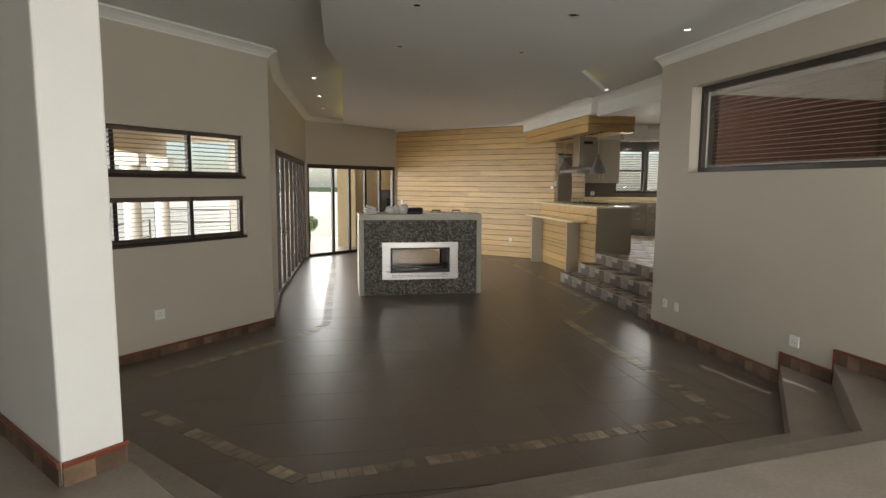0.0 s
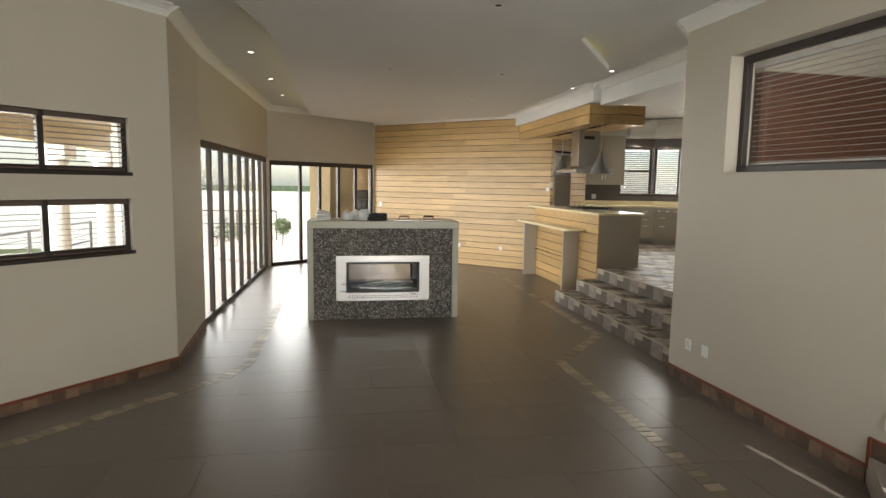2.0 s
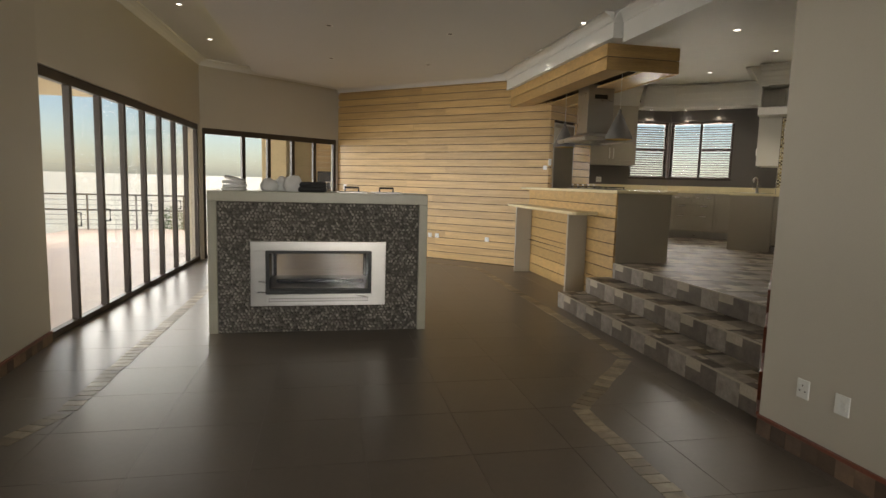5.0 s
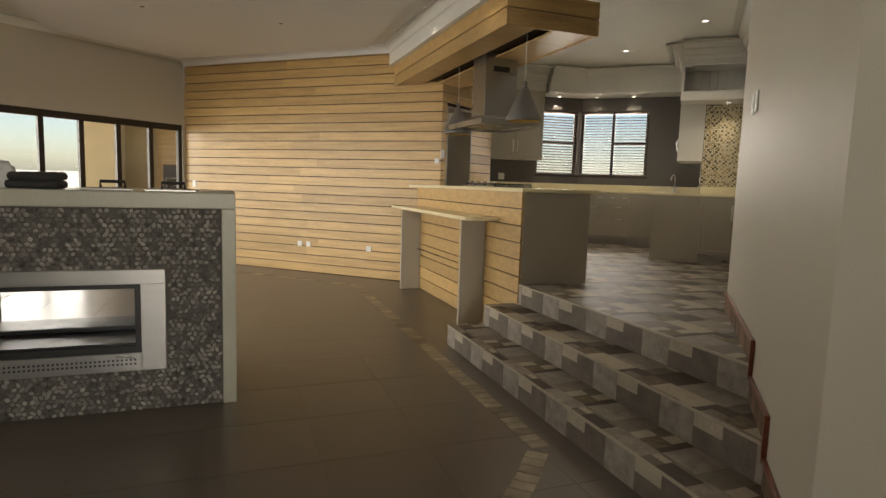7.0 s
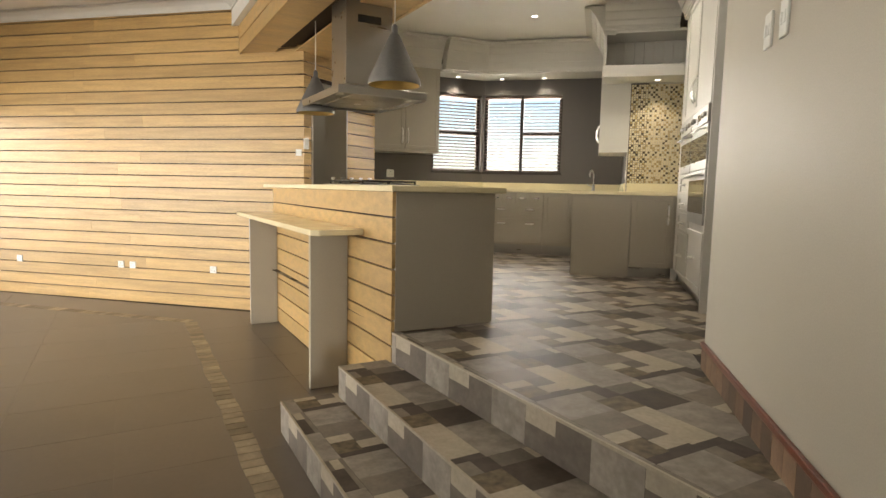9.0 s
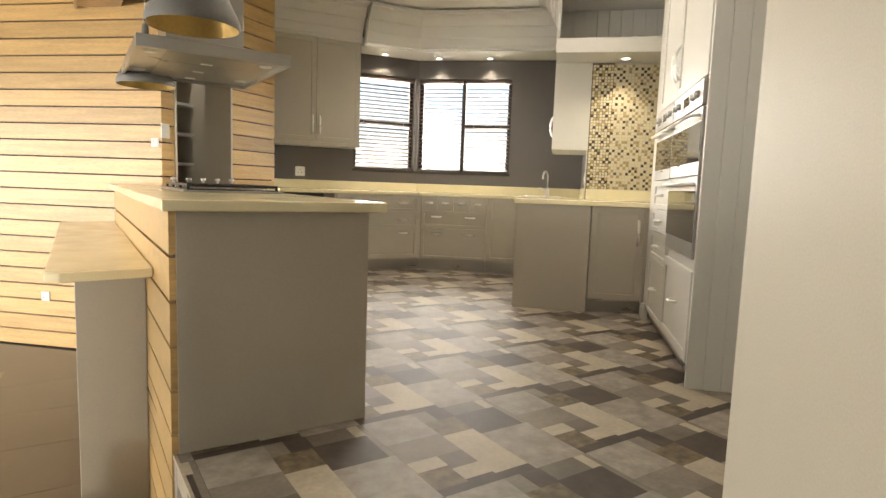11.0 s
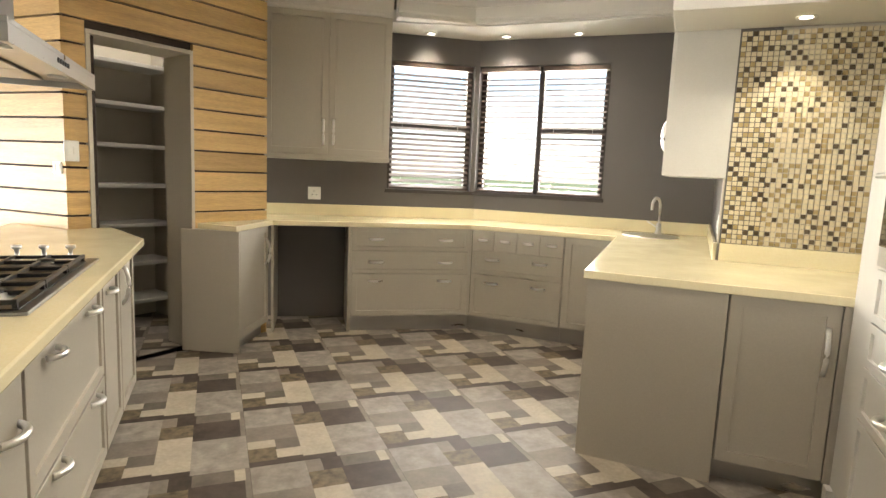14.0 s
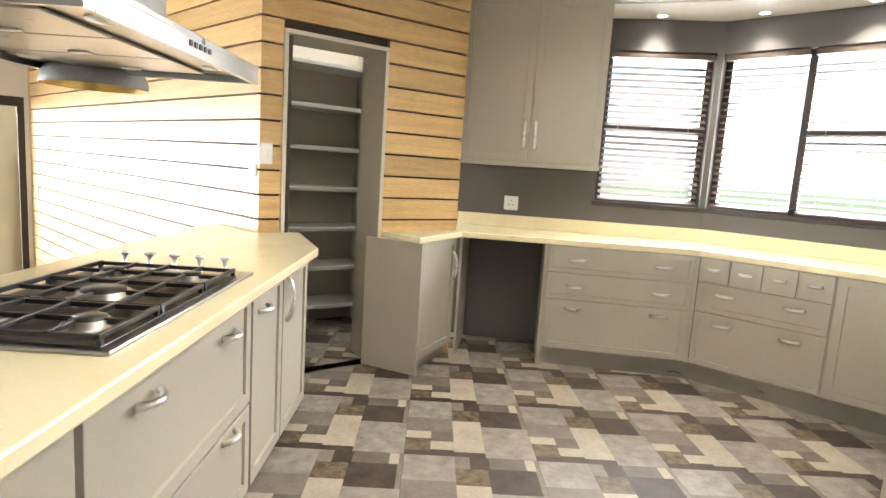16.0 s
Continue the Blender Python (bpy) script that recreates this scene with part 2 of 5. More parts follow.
def along(a, b, z=0.0):
    """The frame of a wall from a to b: x along it, y to its left, and its length."""
    d = Vector((b[0] - a[0], b[1] - a[1]))
    return pose(a[0], a[1], z, 0, 0, math.degrees(math.atan2(d.y, d.x))), d.length


def wall(name, a, b, z0, z1, t0, t1, holes, material, label):
    """A wall from a to b, t0 to t1 to its left, with openings (s0, s1, z0, z1)."""
    m, ln = along(a, b)
    bm = bmesh.new()
    cuts = sorted({0, ln, *(s for h in holes for s in h[:2])})
    for s0, s1 in zip(cuts, cuts[1:]):
        inside = sorted((h[2], h[3]) for h in holes if h[0] < s1 - 1e-6 and h[1] > s0 + 1e-6)
        z = z0
        for lo, hi in inside:
            if lo > z + 1e-4:
                bx(bm, s0, s1, t0, t1, z, lo)
            z = hi
        if z1 > z + 1e-4:
            bx(bm, s0, s1, t0, t1, z, z1)
    bmesh.ops.remove_doubles(bm, verts=bm.verts, dist=1e-5)
    ob = struct(name, bm, material, label, "wall")
    ob.matrix_world = m
    return ob

# ---- structure ----
KZ, CZ, TOPZ = 0.575, 1.485, 3.60


def right(y):
    """The foot of the right-hand wall, which runs slightly askew."""
    return (4.04 + (6.58 - y) * 0.035, y)


RA, RB, RC = right(-3.5), right(6.58), (6.06, 8.862)
LIVING = [RB, RA, (-4.2, -3.5), (-4.2, 3.8), (-0.95, 7.45), (-1.06, 9.2), (-0.89, 14.8), (1.6, 16.78), (5.2, 13.47), (4.9, 10.2), (4.28, 10.35)]
floor = struct("floor", prism([(-4.4, -3.7), (4.5, -3.7), (4.2, 6.7), (5.5, 8.2), (5.5, 13.4), (1.6, 16.9), (-1.0, 14.9), (-1.15, 7.4), (-4.4, 3.7)], -0.12, -0.014), M_grout,
               "dark grey-brown tiled living room floor", "floor")
kfloor = struct("kitchen_floor", prism([(4.97, 10.2), (4.98, 7.66), (6.1, 8.92), (7.9, 7.9), (10.2, 10.2), (10.2, 14.5), (8.3, 14.75), (6.3, 15.1), (4.9, 15.0), (4.7, 14.35), (5.2, 13.55), (4.97, 13.4)], 0.0, KZ - 0.006), M_grout,
                "raised kitchen floor with grey patchwork tiles", "floor")

# entry platform with three steps down
E1 = [(4.3, 4.58), (3.02, 2.96), (-0.45, 2.42), (-2.2, 4.4)]
E2 = [(4.3, 3.97), (3.15, 2.53), (-0.44, 2.0), (-2.4, 4.1)]
E3 = [(4.3, 3.365), (3.3, 2.11), (-0.42, 1.6), (-1.07, 2.43), (-2.6, 4.2)]
for nm, e, z0, z1 in (("step_1", E1, -0.01, 0.19), ("step_2", E2, 0.19, 0.383), ("step_3", E3, 0.383, KZ)):
    struct(nm, prism([(4.45, -3.5)] + e + [(-4.2, 4.0), (-4.2, -3.5)], z0, z1, 0.006), M_step, "grey tiled step down from the entry", "step")

wall("wall_right", RA, RB, 0, TOPZ, -0.25, 0, [(5.75, 9.45, 2.06, 3.07)], M_wall, "warm grey plastered wall with a high window")
wall("wall_angled", RB, RC, 0, TOPZ, -0.22, 0, [], M_wall, "warm grey plastered wall beside the steps")
wall("wall_left", (-0.95, 7.45), (-4.2, 3.77), 0, TOPZ, -0.28, 0, [(0.42, 2.75, 1.25, 1.74), (0.42, 2.75, 1.98, 2.48)], M_wall, "warm grey plastered wall with two strip windows")
wall("wall_left_return", (-1.06, 9.2), (-0.95, 7.45), 0, TOPZ, -0.28, 0, [], M_wall, "warm grey plastered wall")
wall("wall_doors_side", (-0.89, 14.8), (-1.06, 9.2), 0, TOPZ, -0.2, 0, [(0.03, 5.6, 0, 2.45)], M_wall, "warm grey wall over the folding doors")
wall("wall_doors_back", (1.6, 16.78), (-0.89, 14.8), 0, TOPZ, -0.2, 0, [(0.04, 3.14, 0, 2.4)], M_wall, "warm grey wall over the glazed doors")
wall("wall_clad", (5.25, 13.44), (1.6, 16.80), 0, TOPZ, -0.2, -0.03, [], M_gap, "wall under horizontal oak boards")
wall("wall_pantry", (6.42, 14.24), (5.25, 13.44), 0, TOPZ, -0.12, -0.03, [(0.61, 1.29, KZ, 2.65)], M_gap, "wall under horizontal oak boards with the pantry opening")
wall("wall_kitchen_back", (8.3, 14.5), (6.3, 14.795), 0, TOPZ, -0.22, 0, [(0.04, 0.82, 1.74, 2.88)], M_grey, "charcoal painted kitchen wall with a window")
wall("wall_kitchen_corner", (9.8, 13.11), (8.3, 14.5), 0, TOPZ, -0.22, 0, [(0.88, 2.044, 1.74, 2.88)], M_grey, "charcoal painted kitchen wall with a window")
wall("wall_sink", (8.71, 11.98), (9.8, 13.11), 0, TOPZ, -0.2, 0, [], M_grey, "charcoal painted wall beside the sink")
wall("wall_mosaic", (9.75, 11.0), (8.71, 11.99), 0, TOPZ, -0.12, -0.01, [], M_wall, "wall behind the glass mosaic")
wall("wall_tall_units", (7.9, 9.0), (9.75, 10.95), 0, TOPZ, -0.2, 0, [], M_wall, "plain wall behind the tall units")
wall("wall_kitchen_side", RC, (7.9, 7.6), 0, TOPZ, -0.2, 0, [], M_wall, "plain grey wall")
wall("wall_kitchen_far", (7.9, 7.6), (8.05, 9.2), 0, TOPZ, -0.2, 0, [], M_wall, "plain grey wall")
wall("wall_entry_left", (-4.2, 3.8), (-4.2, -3.5), 0, TOPZ, -0.2, 0, [], M_wall, "plain warm grey wall")
# unseen wall behind the start; its opening is assumed, to let daylight in
wall("wall_entry_back", (-4.2, -3.5), RA, 0, TOPZ, -0.2, 0, [(3.2, 7.0, KZ, 3.2)], M_wall, "unseen warm grey wall with a guessed entry opening")

# ceilings
# living room ceiling; narrow unseen slit added over the entry for a sun streak
CEIL = [(-4.5, -3.7), (4.75, -3.7), (4.75, 7.0), (4.75, 14.2), (1.6, 17.0), (-1.1, 15.0), (-1.3, 7.3), (-4.5, 3.7)]
S0, S1, SW = (3.76, 1.27), (3.586, 2.56), 0.045
S2, S3 = (S1[0] + SW, S1[1]), (S0[0] + SW, S0[1])
cbm = bmesh.new()
BETWEEN = [(S1, S0), (S3, S2)]
for cut in ([(S0, S1)], [(S2, S3)], BETWEEN + [((5.0, S0[1]), (-5.0, S0[1]))], BETWEEN + [((-5.0, S1[1]), (5.0, S1[1]))]):
    prism(clip(CEIL, cut), TOPZ, TOPZ + 0.15, bm=cbm)
struct("ceiling", cbm, M_ceil, "white living room ceiling with a narrow slit added for the sun", "ceiling")
struct("ceiling_kitchen", prism([(4.754, 6.9), (10.2, 6.9), (10.2, 15.6), (4.754, 15.6)], 3.52, 3.75), M_white, "white kitchen ceiling", "ceiling")
PANEL = [(3.12, 5.5), (3.12, 7.0), (4.1, 8.4), (4.2, 13.7), (1.6, 16.0), (0.05, 14.7), (0.0, 7.5), (-0.2, 6.2), (-0.2, -2.5), (3.12, -2.5)]
struct("ceiling_panel", prism(PANEL, 3.40, 3.47, 0.006), M_ceil, "white dropped ceiling panel", "ceiling")


def inset(poly, d):
    cx, cy = sum(p[0] for p in poly) / len(poly), sum(p[1] for p in poly) / len(poly)
    return [(x + (cx - x) / math.hypot(cx - x, cy - y) * d, y + (cy - y) / math.hypot(cx - x, cy - y) * d) for x, y in poly]


struct("ceiling_core", prism(inset(PANEL, 0.4), 3.47, TOPZ), M_ceil, "white ceiling recess", "ceiling")
cove_pts = inset(PANEL, 0.28)
for i, j in ((1, 2), (5, 6)):
    m, ln = along(cove_pts[i], cove_pts[j])
    led = tagged(part("cove_light", box(0, ln, -0.012, 0.012, 3.472, 3.49), M_cove), "yellow light strip behind the ceiling panel", "light strip", "cove lights")
    led.matrix_world = m

LOWZ = 3.53
struct("ceiling_strip", prism([(3.3, 3.0), (4.25, 3.0), (4.12, 6.6), (4.76, 7.4), (4.76, 14.1), (1.6, 17.0), (1.2, 16.4), (3.6, 13.9), (3.6, 8.4), (3.3, 7.6)], LOWZ, TOPZ - 0.002), M_ceil,
       "white lowered ceiling strip beside the kitchen", "ceiling")

# lintels between living room and kitchen
struct("beam_1", box(4.72, 4.95, 7.2, 9.95, 3.19, 3.598), M_white, "white plastered beam", "beam")
struct("beam_2", box(4.6, 4.9, 9.954, 14.05, 3.244, 3.597), M_white, "white plastered beam", "beam")


def cornice(name, a, b, z1, drop=0.11, out=0.12, material=None):
    """A moulded cornice on the left side of a line."""
    m, ln = along(a, b)
    prof = [(0, 0), (0, -drop), (0.015, -drop), (0.02, -drop * 0.85), (out * 0.45, -drop * 0.5), (out * 0.8, -drop * 0.25), (out, -drop * 0.2), (out, 0)]
    bm = bmesh.new()
    ends = [[bm.verts.new((s, y, z1 + z)) for y, z in prof] for s in (0, ln)]
    for i in range(len(prof)):
        j = (i + 1) % len(prof)
        bm.faces.new((ends[0][i], ends[0][j], ends[1][j], ends[1][i]))
    bm.faces.new(ends[0]), bm.faces.new(ends[1][::-1])
    bmesh.ops.recalc_face_normals(bm, faces=bm.faces[:])
    struct(name, bm, material or M_white, "white moulded plaster cornice", "cornice").matrix_world = m


HIGH = [[RA, right(3.0)], [(1.6, 16.77), (-0.89, 14.8), (-1.06, 9.2), (-0.95, 7.45), (-4.2, 3.8)]]
LOW = [[right(3.0), RB, (4.72, 7.355), (4.72, 9.95), (4.6, 9.952), (4.6, 14.01), (1.6, 16.77)]]
for runs, z in ((HIGH, TOPZ - 0.002), (LOW, LOWZ - 0.002)):
    for run in runs:
        for a, b in zip(run, run[1:]):
            cornice("cornice", a, b, z)


# skirting: slate strip pieces with a red-brown wooden bead on top
def skirting(a, b, z, h=0.112):
    m, ln = along(a, b, z)
    th = thing("skirting", m, "slate tile skirting with a red-brown wooden bead", "skirting", kind="structure")
    n = max(1, round(ln / 0.11))
    for i in range(n):
        part("tile", box(i * ln / n + 0.001, (i + 1) * ln / n - 0.001, 0.001, 0.012, 0, h - 0.027), M_skirt, th)
    part("bead", box(0, ln, 0.001, 0.02, h - 0.026, h, bev=0.004), M_trim, th)
    return th


skirting(right(4.35), RB, 0, 0.13)
skirting(right(3.765), right(4.322), 0.19, 0.13)
skirting(right(3.185), right(3.737), 0.383, 0.13)
skirting(right(-3.4), right(3.157), KZ, 0.13)
mr, lr = along(RA, RB)
for y, z in ((4.336, 0.105), (3.751, 0.295), (3.171, 0.488)):
    struct("trim", box(y + 3.488, y + 3.514, 0.001, 0.024, z, z + 0.216, bev=0.003), M_trim, "red-brown wooden bead", "trim").matrix_world = mr
skirting((-0.95, 7.45), (-3.4, 4.68), 0)
skirting((-1.06, 9.2), (-0.95, 7.45), 0)
ma, la = along(RB, RC)
SA = (0.25, 0.79, 1.40)      # where the kitchen steps meet the angled wall
aw = lambda d: tuple((ma @ Vector((d, 0, 0)))[:2])
skirting(aw(SA[2] + 0.014), RC, KZ, 0.14)
skirting(aw(SA[1] + 0.014), aw(SA[2] - 0.014), 0.383, 0.14)
skirting(aw(SA[0] + 0.014), aw(SA[1] - 0.014), 0.19, 0.14)
skirting(aw(0.0), aw(SA[0] - 0.014), 0.0, 0.14)
for d, z in zip(SA, (0.114, 0.304, 0.497)):
    struct("trim", box(d - 0.013, d + 0.013, 0.001, 0.024, z, z + 0.218, bev=0.003), M_trim, "red-brown wooden bead", "trim").matrix_world = ma

# entry pillar
PIL = [(-1.27, 2.21), (-1.08, 2.40), (-1.72, 3.13), (-1.91, 2.95)]
struct("pillar", prism(PIL, KZ, TOPZ, 0.012), M_white, "pale grey painted pillar at the entry", "pillar")
skirting(PIL[1], PIL[0], KZ)
skirting(PIL[0], PIL[3], KZ)
skirting(PIL[2], PIL[1], KZ)


# ---- windows and doors ----
def glazing(name, a, b, z0, z1, posts, rails, label, category, frame_w=0.055, depth=(0.05, 0.11), handles=(), sill=0.0, material=M_frame, head=0.0, bays=()):
    """A framed window or door from a to b with posts at given distances; depth counts to the right of a-b."""
    m, ln = along(a, b)
    th = thing(name, m, label, category, kind="structure")
    d0, d1 = -depth[1], -depth[0]
    fr = bmesh.new()
    bx(fr, 0, ln, d0, d1, z1 - frame_w - head, z1, 0.004)
    bx(fr, 0, ln, d0, d1, z0, z0 + frame_w, 0.004)
    part("window_frame", fr, material, th)
    edges = [0.0, *posts, ln]
    for i, s in enumerate(edges):
        c = min(max(s, frame_w / 2), ln - frame_w / 2)
        part("post", box(c - frame_w / 2, c + frame_w / 2, d0 + 0.002, d1 - 0.002, z0 + frame_w, z1 - frame_w - head, bev=0.004), material, th)
    for s0, s1 in zip(edges, edges[1:]):
        for r in (rails if s0 in bays or not bays else ()):
            part("rail", box(s0 + frame_w / 2, s1 - frame_w / 2, d0 + 0.004, d1 - 0.004, r - frame_w / 2, r + frame_w / 2, bev=0.004), material, th)
        g = part("pane", box(s0 + 0.02, s1 - 0.02, (d0 + d1) / 2 - 0.003, (d0 + d1) / 2 + 0.003, z0 + 0.02, z1 - 0.02 - head), M_glass, th)
        g.visible_shadow = False
    for s in handles:
        h = tube([(s, d1, 1.0), (s, d1 + 0.05, 1.0), (s, d1 + 0.05, 1.13), (s, d1, 1.13)], 0.009)
        part("door_handle", h, M_black, th, "black door handle")
    if sill:
        part("window_sill", box(-0.02, ln + 0.02, d1, sill, z0 - 0.03, z0 + 0.004, bev=0.004), material, th)
    return th


m_side = [0.7, 1.4, 2.1, 2.8, 3.5, 4.2, 4.9]
glazing("door_1", (-0.892, 14.77), (-1.06, 9.2), 0.0, 2.45, m_side, [], "dark bronze folding glass doors to the patio, closed", "door", 0.065, (0.03, 0.10), handles=(1.4, 2.8, 4.2, 4.92), head=0.03)
glazing("door_2", (1.575, 16.76), (-0.862, 14.822), 0.0, 2.4, [0.58, 1.13, 1.70, 2.26], [], "dark bronze glass doors to the covered patio", "door", 0.075, (0.03, 0.10), handles=(2.3,), head=0.03)


def at_s(a, b, s):
    ln = math.hypot(b[0] - a[0], b[1] - a[1])
    return (a[0] + (b[0] - a[0]) * s / ln, a[1] + (b[1] - a[1]) * s / ln)


WL = ((-0.95, 7.45), (-4.2, 3.77))
WK1, WK2 = ((8.3, 14.5), (6.3, 14.795)), ((9.8, 13.11), (8.3, 14.5))
for nm, z0, z1 in (("window_1", 1.25, 1.74), ("window_2", 1.98, 2.48)):
    glazing(nm, at_s(*WL, 0.42), at_s(*WL, 2.75), z0, z1, [0.72, 1.6], [], "dark bronze strip window with a venetian blind", "window", 0.05, (0.04, 0.10), sill=0.01)
glazing("window_3", right(2.25), right(5.95), 2.06, 3.07, [], [], "dark bronze interior window with a blind", "window", 0.06, (0.13, 0.19))
glazing("window_4", at_s(*WK1, 0.04), at_s(*WK1, 0.82), 1.74, 2.88, [], [2.31], "dark bronze corner window with a blind", "window", 0.05, (0.08, 0.13), sill=0.012)
glazing("window_5", at_s(*WK2, 0.88), at_s(*WK2, 2.044), 1.74, 2.88, [0.60], [2.31], "dark bronze corner window with a blind", "window", 0.05, (0.08, 0.13), sill=0.012, bays=(0.0,))


def blind(a, b, z0, z1, material, label, pitch=0.045, wide=0.045, tilt=20, off=-0.035, head=True):
    """A venetian blind in the plane of a window, each slat a piece of its own."""
    m, ln = along(a, b)
    th = thing("venetian_blind", m, label, "blind", "venetian blinds")
    bm = box(0.012, ln - 0.012, -wide / 2, wide / 2, -0.0012, 0.0012)
    slat = mesh_of("slat", bm, material)
    n = int((z1 - z0 - 0.06) / pitch)
    for i in range(n):
        o = new("slat", slat)
        o.parent = th
        o.matrix_basis = pose(0, off, z0 + 0.03 + i * pitch, tilt)
    if head:
        part("headrail", box(0.006, ln - 0.006, off - 0.025, off + 0.022, z1 - 0.045, z1 - 0.003, bev=0.003), material, th)
    part("bottom_rail", box(0.01, ln - 0.01, off - 0.02, off + 0.02, z0 + 0.004, z0 + 0.02, bev=0.003), material, th)
    for s in (0.12, ln - 0.12):
        part("cord", tube([(s, off - 0.026, z0 + 0.02), (s, off - 0.026, z1 - 0.04)], 0.0015, 4), M_blindw, th)
    return th


for z0, z1 in ((1.26, 1.735), (1.99, 2.475)):
    for s0, s1 in ((0.45, 1.12), (1.16, 2.72)):
        blind(at_s(*WL, s0), at_s(*WL, s1), z0, z1, M_blind, "dark venetian blind with open slats", 0.047, tilt=8, off=-0.025)
blind(right(2.32), right(5.88), 2.125, 3.0, M_blindw, "pale venetian blind with open slats", 0.045, 0.018, tilt=4, off=-0.215)
blind(at_s(*WK1, 0.05), at_s(*WK1, 0.81), 1.745, 2.875, M_blind, "dark wooden venetian blind with open slats", 0.047, 0.048, tilt=-31)
for s0, s1 in ((0.885, 1.465), (1.485, 2.04)):
    blind(at_s(*WK2, s0), at_s(*WK2, s1), 1.745, 2.875, M_blind, "dark wooden venetian blind with open slats", 0.047, 0.047, tilt=-24)

# room behind the interior window: timber walls under a pale frieze and ceiling
for nm, q in (("wall_inner_back", (7.4, 7.5, 1.0, 6.7, 0, 3.1)), ("wall_inner_end_1", (4.9, 7.38, 6.6, 6.7, 0, 3.1)), ("wall_inner_end_2", (4.6, 7.38, 1.0, 1.1, 0, 3.1))):
    struct(nm, box(*q), M_brownroom, "red-brown timber wall of the inner room", "wall")
for nm, q in (("frieze_1", (7.38, 7.5, 1.0, 6.7, 3.102, 3.6)), ("frieze_2", (4.9, 7.378, 6.58, 6.7, 3.102, 3.6)), ("frieze_3", (4.6, 7.378, 1.0, 1.12, 3.102, 3.6))):
    struct(nm, box(*q), M_wall, "pale frieze of the inner room", "wall")
struct("ceiling_inner", box(4.6, 7.5, 1.0, 6.7, 3.602, 3.65), M_white, "pale ceiling of the inner room", "ceiling")
for i in range(7):
    struct("trim", box(7.36, 7.398, 1.3 + i * 0.75, 1.36 + i * 0.75, 0, 3.0, bev=0.004), M_brownroom, "red-brown timber post of the inner room", "trim")
struct("trim", box(7.34, 7.398, 1.1, 6.58, 3.04, 3.1, bev=0.004), M_brownroom, "red-brown timber rail of the inner room", "trim")
# added fill light, brightens the timber and frieze behind the interior window
area("inner_room_window", (5.9, 1.2, 2.6), (6.3, 5.0, 2.9), 1.8, 0.8, 60, DAY)


# ---- oak boards on the cladding walls ----
def boards(a, b, holes, zs, label, y0=-0.03, y1=0.0, pitch=0.142, gap=0.013, parent=None):
    m, ln = along(a, b)
    th = thing("oak_cladding", m, label, "wall cladding", kind="structure")
    n = round((zs[1] - zs[0]) / pitch)
    for i in range(n):
        z0, z1 = zs[0] + i * pitch, zs[0] + (i + 1) * pitch - gap
        cuts = [(0, ln)]
        for h in holes:
            if h[2] < z1 and h[3] > z0:
                cuts = [c for s0, s1 in cuts for c in ((s0, min(s1, h[0])), (max(s0, h[1]), s1)) if c[1] - c[0] > 0.01]
        for s0, s1 in cuts:
            long = s1 - s0 > 3
            br = [s0, s0 + (s1 - s0) * (0.35 + 0.3 * random.random()), s1] if long else [s0, s1]
            for p, q in zip(br, br[1:]):
                bm = box(p + (0.001 if p > s0 else 0), q, y0, y1, z0, z1)
                part("board", bm, M_wood, th)
    return th


boards((5.25, 13.44), (1.6, 16.80), [], (0.005, TOPZ - 0.05), "horizontal honey oak boards with dark gaps")
boards((6.42, 14.24), (5.25, 13.44), [(0.61, 1.29, KZ, 2.65)], (0.005, TOPZ - 0.05), "horizontal honey oak boards round the pantry opening")

# pantry behind the opening
mp, lp = along((6.42, 14.24), (5.25, 13.44))
for nm, q in (("jamb_1", (0.612, 0.637, -0.32, 0.006, KZ, 2.622)), ("jamb_2", (1.263, 1.288, -0.32, 0.006, KZ, 2.622)), ("jamb_3", (0.612, 1.288, -0.32, 0.006, 2.623, 2.648))):
    struct("door_" + nm, box(*q, bev=0.002), M_wall, "grey painted door jamb", "jamb").matrix_world = mp
for nm, q in (("wall_pantry_back", (0.2, 1.39, -1.25, -1.2, KZ, 3.4)), ("wall_pantry_a", (0.2, 0.25, -1.198, -0.125, KZ, 3.4)), ("wall_pantry_b", (1.36, 1.39, -1.198, -0.135, KZ, 3.4)), ("ceiling_pantry", (0.2, 1.39, -1.25, -0.2, 3.402, 3.45))):
    struct(nm, box(*q), M_wall, "plain pantry wall", "wall").matrix_world = mp
pantry = thing("pantry_shelving", mp @ pose(0, 0, KZ), "white pantry shelves, empty", "shelving")
for i in range(7):
    z = 0.18 + i * 0.31
    part("shelf", box(0.26, 1.12, -1.195, -0.86, z, z + 0.03, bev=0.003), M_cablight, pantry)
part("upright", box(1.12, 1.14, -1.195, -0.86, 0.0, 2.3, bev=0.002), M_wall, pantry)
# small fill light added to brighten the pantry shelves
area("pantry_lamp", (5.6, 14.45, 3.35), (5.6, 14.45, 0), 0.16, 0.16, 4, (1, 0.93, 0.82))

# oak bulkhead over the island
bulk = thing("oak_bulkhead", pose(4.66, 10.2, 2.93), "honey oak clad bulkhead hanging over the island", "bulkhead", kind="structure")
for z0, z1 in ((0.0, 0.15), (0.161, 0.31)):
    part("board", box(0, 0.025, 0, 3.75, z0, z1, bev=0.002), M_wood, bulk)
    part("board", box(0.027, 0.94, 0, 0.025, z0, z1, bev=0.002), M_wood, bulk)
    part("board", box(0.941, 0.966, 0.0, 3.75, z0, z1, bev=0.002), M_wood, bulk)
for y0, y1 in ((0.027, 0.07),):
    part("soffit_board", box(0.027, 0.94, y0, y1, 0.012, 0.03), M_wood, bulk)
